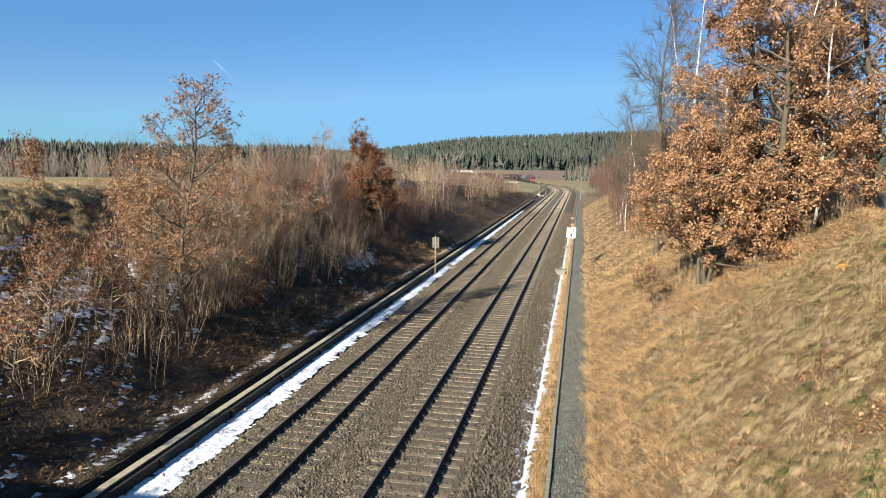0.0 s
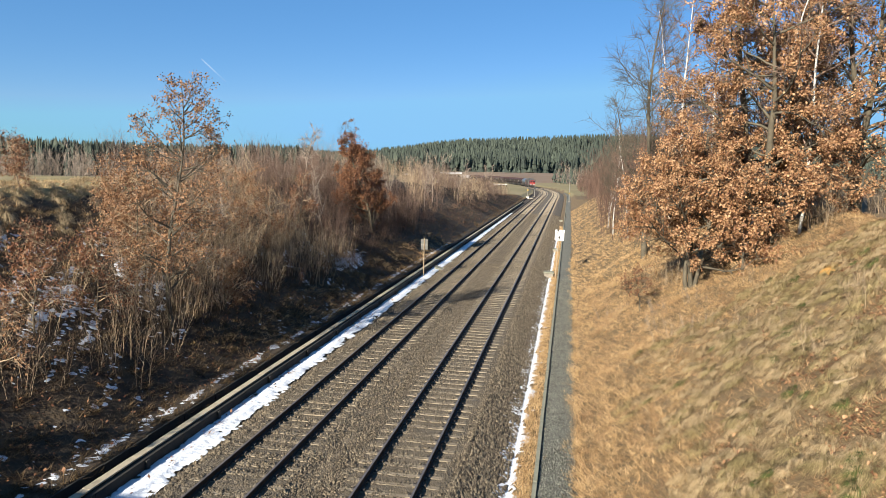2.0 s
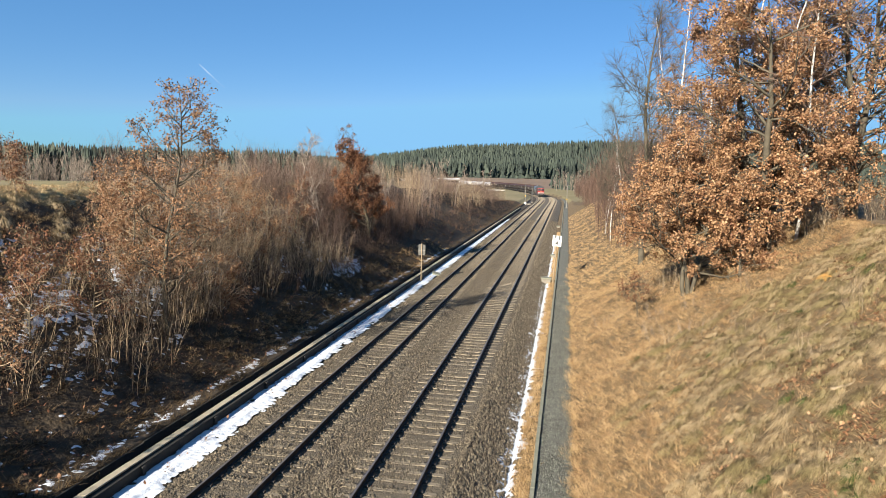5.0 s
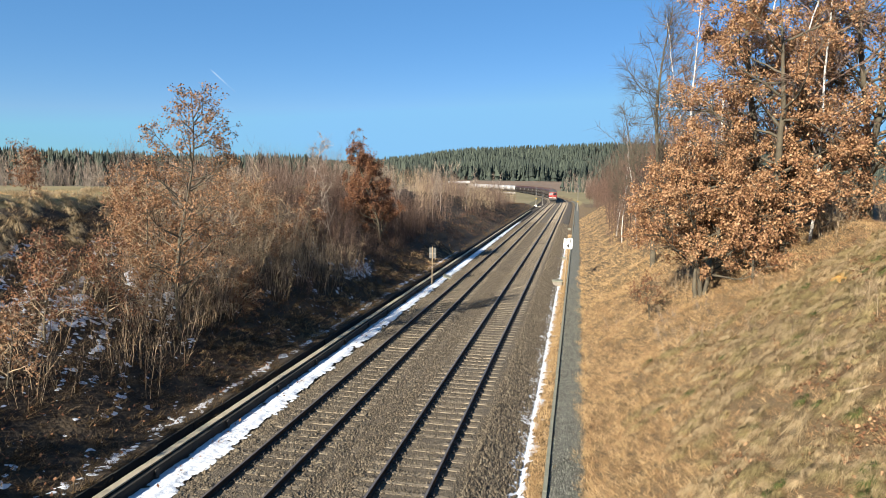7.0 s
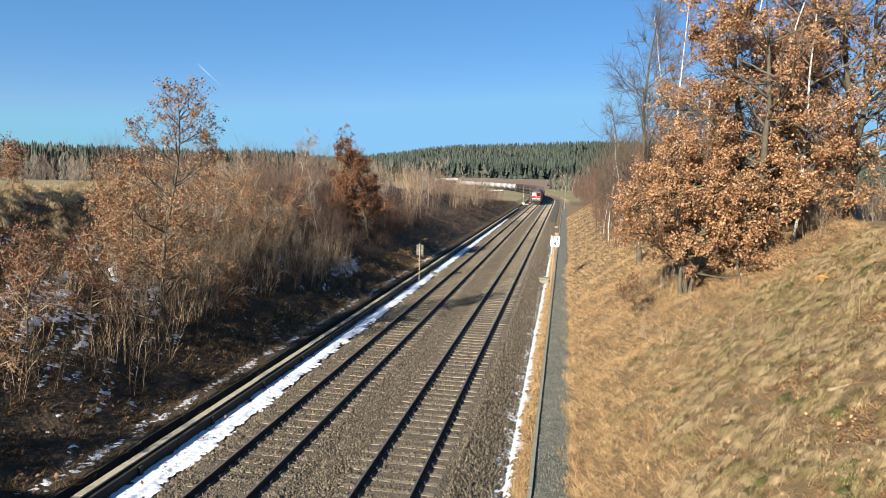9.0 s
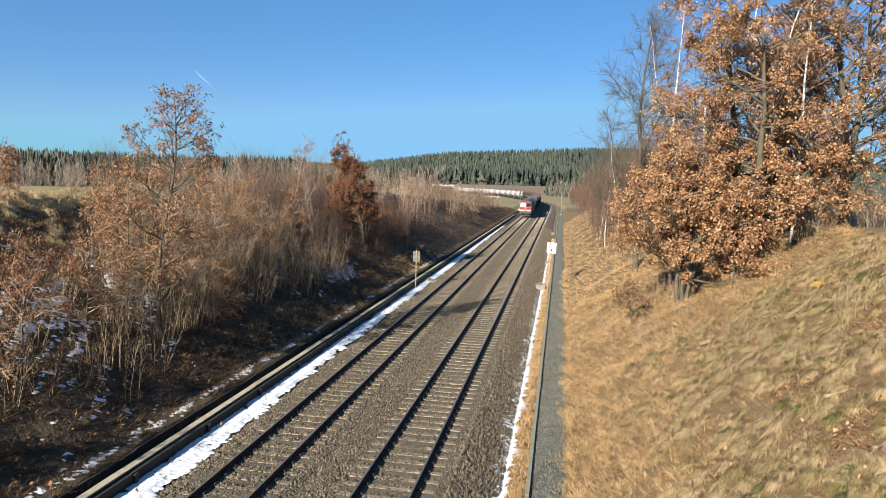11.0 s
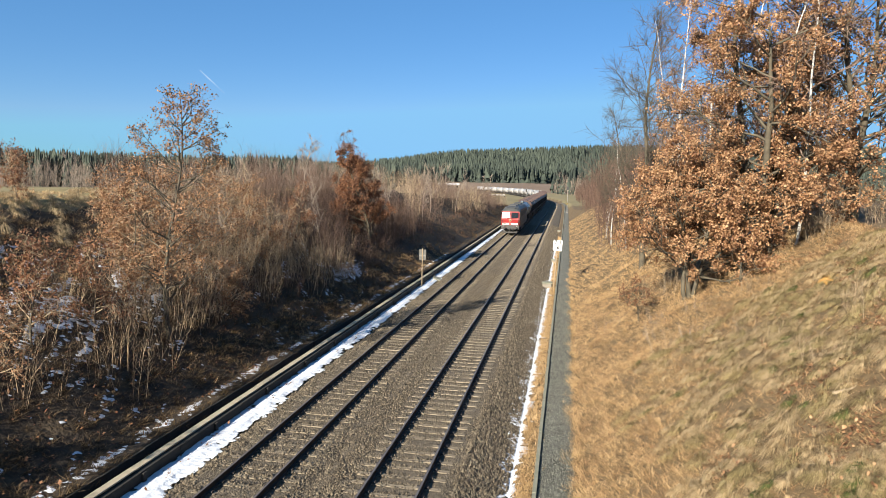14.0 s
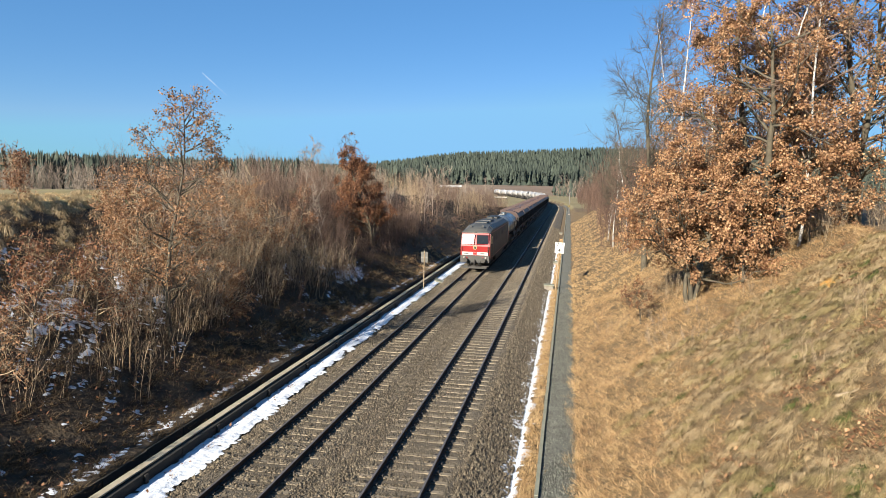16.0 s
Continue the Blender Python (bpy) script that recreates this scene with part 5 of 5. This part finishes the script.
x, y = spread_points(rng, 1800, -22, -12.6, 60, 205)
fallen_leaves("fallen_leaves", x, y, 0.20, M_LEAFDARK, "brown leaf litter farther along the shaded bank", 3)
x, y = spread_points(rng, 4200, -21, -12.6, 11, 60)
fallen_leaves("fallen_leaves", x, y, 0.10, M_LEAFDARK, "fallen brown leaves on the shaded bank", 2)


def snow_sheet(name, x0, x1, y0, y1, step, depth, label):
    """Old snow lying where depth(x, y) is above zero, thinning to ragged edges."""
    xs, ys = np.arange(x0, x1, step), np.arange(y0, y1, step)
    X, Y = np.meshgrid(xs, ys)
    D = depth(X, Y)
    toe = np.interp(X, [-2.67, -2.12, -1.47, -1.3], [-0.24, -0.42, -0.66, -0.72])  # foot of the ballast
    base = np.where((X > -2.5) & (X < -1.3), np.maximum(on_ground(X, Y), toe + 0.045), on_ground(X, Y))
    shoulder = np.interp(X, [-10.7, -10.5, -10.07, -9.8], [-0.32, -0.345, -0.27, -0.19])  # far foot of the ballast
    base = np.where((X > -10.72) & (X < -9.8), np.maximum(base, shoulder + 0.04), base)
    Z = base + np.clip(D, -0.5, 0.7) * 0.05
    nx = len(xs)
    i, j = np.meshgrid(np.arange(nx - 1), np.arange(len(ys) - 1))
    a = (j * nx + i).ravel()
    f = np.stack([a, a + 1, a + 1 + nx, a + nx], 1)
    f = f[D.ravel()[f].max(1) > 0]
    used, inv = np.unique(f, return_inverse=True)
    v = np.stack([X, Y, Z], -1).reshape(-1, 3)[used]
    ob = indexed(name, v, inv.reshape(-1, 4), M_SNOW, smooth=True)
    tagged(ob, label, "snow", kind="stuff")


def ragged(x, y):
    return 0.5 * wave(x, y, 1.3, 21) + 0.4 * wave(x, y, 0.5, 22) + 0.35 * wave(x, y, 0.22, 23)


snow_sheet("snow_strip", -12.1, -10.1, 8, 135, 0.07, lambda x, y: 1.15 - np.abs(x + 10.92 - 0.08 * smoothstep(32, 14, y)) / (0.31 + 0.16 * smoothstep(32, 14, y)) + 0.75 * ragged(x, y) - 0.012 * np.maximum(0, y - 60), "old white snow strip beside the ballast")
snow_sheet("snow_strip", -2.1, -0.8, 8, 95, 0.07, lambda x, y: 0.85 - np.abs(x + 1.36) / 0.27 + 1.0 * ragged(x, y) + 0.35 * wave(x, y, 0.5, 61), "thin broken snow strip at the foot of the ballast")
snow_sheet("snow_patches", -22, -12.6, 10, 48, 0.09, lambda x, y: 1.1 * ragged(x * 1.2, y * 0.7) + 0.45 * wave(x, y, 5, 25) + 0.35 * wave(x, y, 0.16, 27) - 1.18 + 0.22 * smoothstep(30, 16, y) + 0.30 * smoothstep(-14.5, -17, x) + 0.28 * smoothstep(-16.5, -18.5, x) * smoothstep(28, 20, y) + 0.22 * smoothstep(-16.5, -18.5, x), "patches of old snow on the shaded bank")
snow_sheet("snow_patches", -13.6, -12.25, 9, 75, 0.07, lambda x, y: 0.10 - np.abs(x + 12.75) / 0.45 + 0.85 * ragged(x, y), "broken snow line along the foot of the bank")
snow_sheet("snow_patch", -16.6, -14.6, 43, 53, 0.09, lambda x, y: 0.8 - np.hypot((x + 15.5) / 0.75, (y - 47.5) / 3.2) + 0.8 * ragged(x, y), "larger snow patch below the thicket")
x, y = spread_points(rng, 420, -11.15, -10.6, 10, 60, lambda x, y: wave(x, y, 1.1, 51) > 0.2, bias=1.4)
fallen_leaves("snow_litter", x, y, 0.10, M_LEAFDARK, "dead leaves lying on the snow strip", 5, 0.02)
x, y = spread_points(rng, 90, -11.1, -10.55, 11, 60, bias=1.4)
tufts("snow_grass", x, y, 0.24, 9, 0.008, (0.1, 0.0), M_GRASS, "single grass tufts standing in the snow strip", 12, 0.4)


# ---- things beside the line ----
def text_part(body, size, x, z, parent, material):
    cu = bpy.data.curves.new("numeral", "FONT")
    cu.body, cu.size, cu.align_x, cu.align_y, cu.extrude, cu.offset = body, size, "CENTER", "CENTER", 0.004, 0.008
    ob = new("numeral", cu)
    me = bpy.data.meshes.new_from_object(ob.evaluated_get(bpy.context.evaluated_depsgraph_get()))
    bpy.data.objects.remove(ob)
    me.materials.append(material)
    q = new("numeral", me)
    q.parent, q.matrix_basis = parent, pose(x, -0.028, z, 90, 0, 0)
    return q


def build_kilometre_sign():
    s = empty("kilometre_sign", pose(-0.80, 57.2, -0.62, 0, 3.2, 0), "white kilometre board with black numerals on wooden post", "sign")
    part("post", rods(((0, 0.05, 0), (0, 0.05, 4.0), 0.055, 0.05, 10)), M_WOODPOST, s)
    board = part("board", boxed(-0.37, 0.37, -0.02, 0.0, 3.17, 4.05, 0.006), M_WHITE, s)
    for ch, x, z in (("7", -0.18, 3.83), ("1", 0.18, 3.83), ("4", 0.0, 3.40)):
        text_part(ch, 0.50, x, z, board, M_BLACK)


build_kilometre_sign()


def build_marker_post():
    s = empty("marker_post", pose(-11.05, 52.8, -0.55), "grey marker post with two narrow plates seen from behind", "signpost")
    part("post", rods(((0, 0, 0), (0, 0, 3.3), 0.04, 0.04, 10)), M_WOODPOST, s)
    for x in (-0.16, 0.16):
        part("plate", boxed(x - 0.12, x + 0.12, 0.045, 0.065, 2.35, 3.2, 0.004), M_PLATE, s)
    part("bracket", boxed(-0.27, 0.27, 0.03, 0.046, 2.7, 2.76), M_GREYSTEEL, s)


build_marker_post()


def concrete_block(x, y, w, d, h, tilt, label, turn=0):
    b = empty("concrete_block", pose(x, y, gz(x, y) - 0.03, 0, 0, turn), label, "block")
    part("base", boxed(-w / 2, w / 2, -d / 2, d / 2, 0, h * 0.8, 0.03), M_CONCRETE, b)
    bm = boxed(-w / 2 - 0.06, w / 2 + 0.06, -d / 2 - 0.06, d / 2 + 0.06, -0.05, 0.05, 0.015)
    bm.transform(Matrix.Translation((0, 0, h * 0.8 + 0.06)) @ Matrix.Rotation(radians(tilt), 4, "Y"))
    part("lid", bm, M_EDGE, b)


concrete_block(-1.35, 57.6, 0.75, 0.75, 0.62, 1, "weathered concrete cable pit beside the kilometre board")
concrete_block(-10.55, 57.2, 0.8, 1.2, 0.35, 18, "dark concrete slab tilted over a cable pit", 8)
for yy in (76, 96, 121):
    concrete_block(-1.15, yy, 0.5, 0.6, 0.3, 0, "low concrete cable pit in the dry verge")


def build_signal_post(x, y, height, label, boards):
    s = empty("signal_post", pose(x, y, gz(x, y) - 0.1), label, "signal post")
    part("post", rods(((0, 0, 0), (0, 0, height), 0.09, 0.07, 10)), M_GREYSTEEL, s)
    part("base", boxed(-0.25, 0.25, -0.25, 0.25, 0, 0.35, 0.02), M_CONCRETE, s)
    for z, w, h, m in boards:
        part("board", boxed(-w / 2, w / 2, -0.13, -0.09, z - h / 2, z + h / 2, 0.01), m, s)


build_signal_post(0.15, 196, 7.4, "tall grey signal post with small yellow board", [(2.6, 0.32, 0.34, M_YELLOW), (2.6, 0.16, 0.36, M_BLACK), (6.9, 0.55, 0.9, M_BLACK)])
build_signal_post(-12.6, 216, 5.6, "grey signal post with dark lamp box and yellow plate", [(2.1, 0.3, 0.4, M_YELLOW), (5.2, 0.45, 0.8, M_BLACK)])
build_signal_post(-10.9, 224, 3.6, "short grey signal post with dark box", [(3.0, 0.6, 0.9, M_BLACK)])
build_signal_post(-15.6, 322, 5.0, "distant grey trackside post", [(4.6, 0.4, 0.7, M_BLACK)])


def build_relay_box():
    s = empty("relay_box", pose(-12.1, 207, gz(-12.1, 207) - 0.05), "white and rust-red trackside equipment boxes", "equipment box")
    part("cabinet", boxed(-0.4, 0.4, -0.3, 0.3, 0, 0.7, 0.03), M_BAND, s)
    part("lid", boxed(-0.46, 0.46, -0.36, 0.36, 0.7, 0.78, 0.02), M_GREYSTEEL, s)
    part("cable_cover", boxed(0.6, 1.7, -0.5, 0.9, 0, 0.35, 0.05), M_CONCRETE, s)


build_relay_box()


def build_platform():
    x, y = -33.0, 318.0
    s = empty("loading_ramp", pose(x, y, gz(x, y) - 0.1, 0, 0, 8), "low pale concrete ramp on dark supports in the field", "ramp")
    part("deck", boxed(-4.8, 4.8, -1.2, 1.2, 1.05, 1.4, 0.05), M_BAND, s)
    for k in range(7):
        part("support", boxed(-4.6 + 1.5 * k, -4.2 + 1.5 * k, -1.0, 1.0, 0, 1.05), M_DARKWOOD, s)


build_platform()


def build_shed():
    b, r = radians(-9.75), 520
    x, y = r * math.sin(b), r * math.cos(b)
    s = empty("long_shed", pose(x, y, gz(x, y), 0, 0, 10), "long distant shed with pale roof beyond the fields", "building")
    part("wall", boxed(-8, 8, -4, 4, -0.5, 3.0), M_CONCRETE, s)
    bm = bmesh.new()
    vs = [bm.verts.new(p) for p in ((-8.4, -4.4, 3.0), (8.4, -4.4, 3.0), (8.4, 0, 4.2), (-8.4, 0, 4.2), (-8.4, 4.4, 3.0), (8.4, 4.4, 3.0))]
    for f in ((0, 1, 2, 3), (3, 2, 5, 4), (0, 3, 4), (1, 5, 2), (0, 4, 5, 1)):
        bm.faces.new([vs[i] for i in f])
    part("roof", bm, M_WHITE, s)
    for k in range(5):
        part("window", boxed(-6.9 + 3 * k, -5.1 + 3 * k, -4.05, -3.98, 1.0, 2.2), M_GLASS, s)


build_shed()


# ---- small things on the sunny bank ----
def build_branch(x, y, length, r, turn, label, seed):
    rng = np.random.default_rng(seed)
    s = empty("fallen_branch", pose(x, y, gz(x, y) + 0.14, 0, -8, turn), label, "branch")
    p, q = limb(rng, (0, 0, 0), (1, 0, 0.02), length, r, r * 0.45, 6, 0.10, 0.0)
    tubes("stem", [(p, q)], 7, M_WOODPOST, s)
    for f in (0.5, 0.75):
        a, d = side_shoot(rng, p, f, radians(40))
        tubes("twig", [limb(rng, a, d, length * 0.4, r * 0.4, r * 0.2, 3, 0.15, 0.02)], 5, M_WOODPOST, s)


build_branch(6.3, 17.0, 0.95, 0.05, 8, "broken pale branch lying in the dry grass", 1)
build_branch(-2.1, 20.2, 1.1, 0.015, 130, "thin dry stalk lying across the ballast", 2)
build_branch(7.6, 21.4, 1.5, 0.02, 60, "long dry branch lying on the bank", 3)


def build_sheet():
    rng = np.random.default_rng(6)
    s = empty("plastic_sheet", pose(9.0, 25.5, gz(9.0, 25.5) + 0.10, 0, -28, 20), "crumpled orange plastic sheet caught in the grass", "litter")
    n = 7
    v = [(0.09 * i - 0.27 + rng.normal(0, 0.02), 0.07 * j - 0.2 + rng.normal(0, 0.02), rng.normal(0, 0.035)) for j in range(n) for i in range(n)]
    f = [(j * n + i, j * n + i + 1, j * n + i + 1 + n, j * n + i + n) for j in range(n - 1) for i in range(n - 1)]
    ob = mesh_ob("sheet", v, f, mat("orange_plastic", [(0.30, 0.15, 0.03), (0.38, 0.20, 0.05)], 6, 0.5), s)
    so = ob.modifiers.new("thickness", "SOLIDIFY")
    so.thickness = 0.006


build_sheet()
rng = np.random.default_rng(66)
BRAMBLE = [shrub_variant(290 + i, 16, 1.1, 0.8, 9, M_GREYTWIG if i else M_TWIG, 0.009, "bramble", "low leafless bramble in the dry grass", "shrub", "brambles", 0.0) for i in range(2)]
strew(BRAMBLE, [(4.3, 27.5), (5.2, 27.0), (6.2, 24.5), (4.0, 30.0), (6.9, 23.0), (5.6, 30.0), (7.6, 29.0), (4.4, 31.5), (8.6, 21.5), (2.6, 36.0), (7.0, 19.6)], rng, 0.7, 1.1)


# ---- a faint vapour trail high in the sky ----
def build_trail():
    m = bpy.data.materials.new("vapour")
    m.use_nodes = True
    nt = m.node_tree
    em, tr, mx = nt.nodes.new("ShaderNodeEmission"), nt.nodes.new("ShaderNodeBsdfTransparent"), nt.nodes.new("ShaderNodeMixShader")
    # weak glow stands in for sunlight on the vapour
    em.inputs["Color"].default_value, em.inputs["Strength"].default_value = (0.75, 0.86, 1.0, 1), 0.42
    mx.inputs[0].default_value = 0.4
    nt.links.new(tr.outputs[0], mx.inputs[1])
    nt.links.new(em.outputs[0], mx.inputs[2])
    nt.links.new(mx.outputs[0], nt.nodes["Material Output"].inputs["Surface"])
    a, b = Vector((-1915, 3380, 540)), Vector((-1795, 3420, 425))
    d = (b - a).normalized()
    side = d.cross(Vector((0.45, -0.88, 0))).normalized()
    v, f = [], []
    for k in range(9):
        t = k / 8
        w = 7 * (0.35 + 0.65 * math.sin(math.pi * min(1, t * 1.2 + 0.1)) ** 2) * (1 - 0.5 * t)
        p = a.lerp(b, t)
        v += [p - side * w / 2, p + side * w / 2]
    f = [(2 * k, 2 * k + 1, 2 * k + 3, 2 * k + 2) for k in range(8)]
    tagged(mesh_ob("vapour_trail", v, f, m), "faint white vapour trail in the blue sky", "cloud", kind="stuff")


build_trail()


# ---- the train's run ----
TIMES = [0.5 * k for k in range(33)]


def motions():
    for ob, back, wheelbase in TRAIN:
        rows = []
        for t in TIMES:
            s = 395.2 - 20.83 * t + back
            p0, _ = line(s - wheelbase / 2, -SPACING)
            p1, _ = line(s + wheelbase / 2, -SPACING)
            d = p1 - p0
            mid = (p0 + p1) / 2
            rows.append((t, Matrix.Translation(mid) @ Matrix.Rotation(math.atan2(-d[0], d[1]), 4, "Z")))
        walk(ob, rows)


motions()
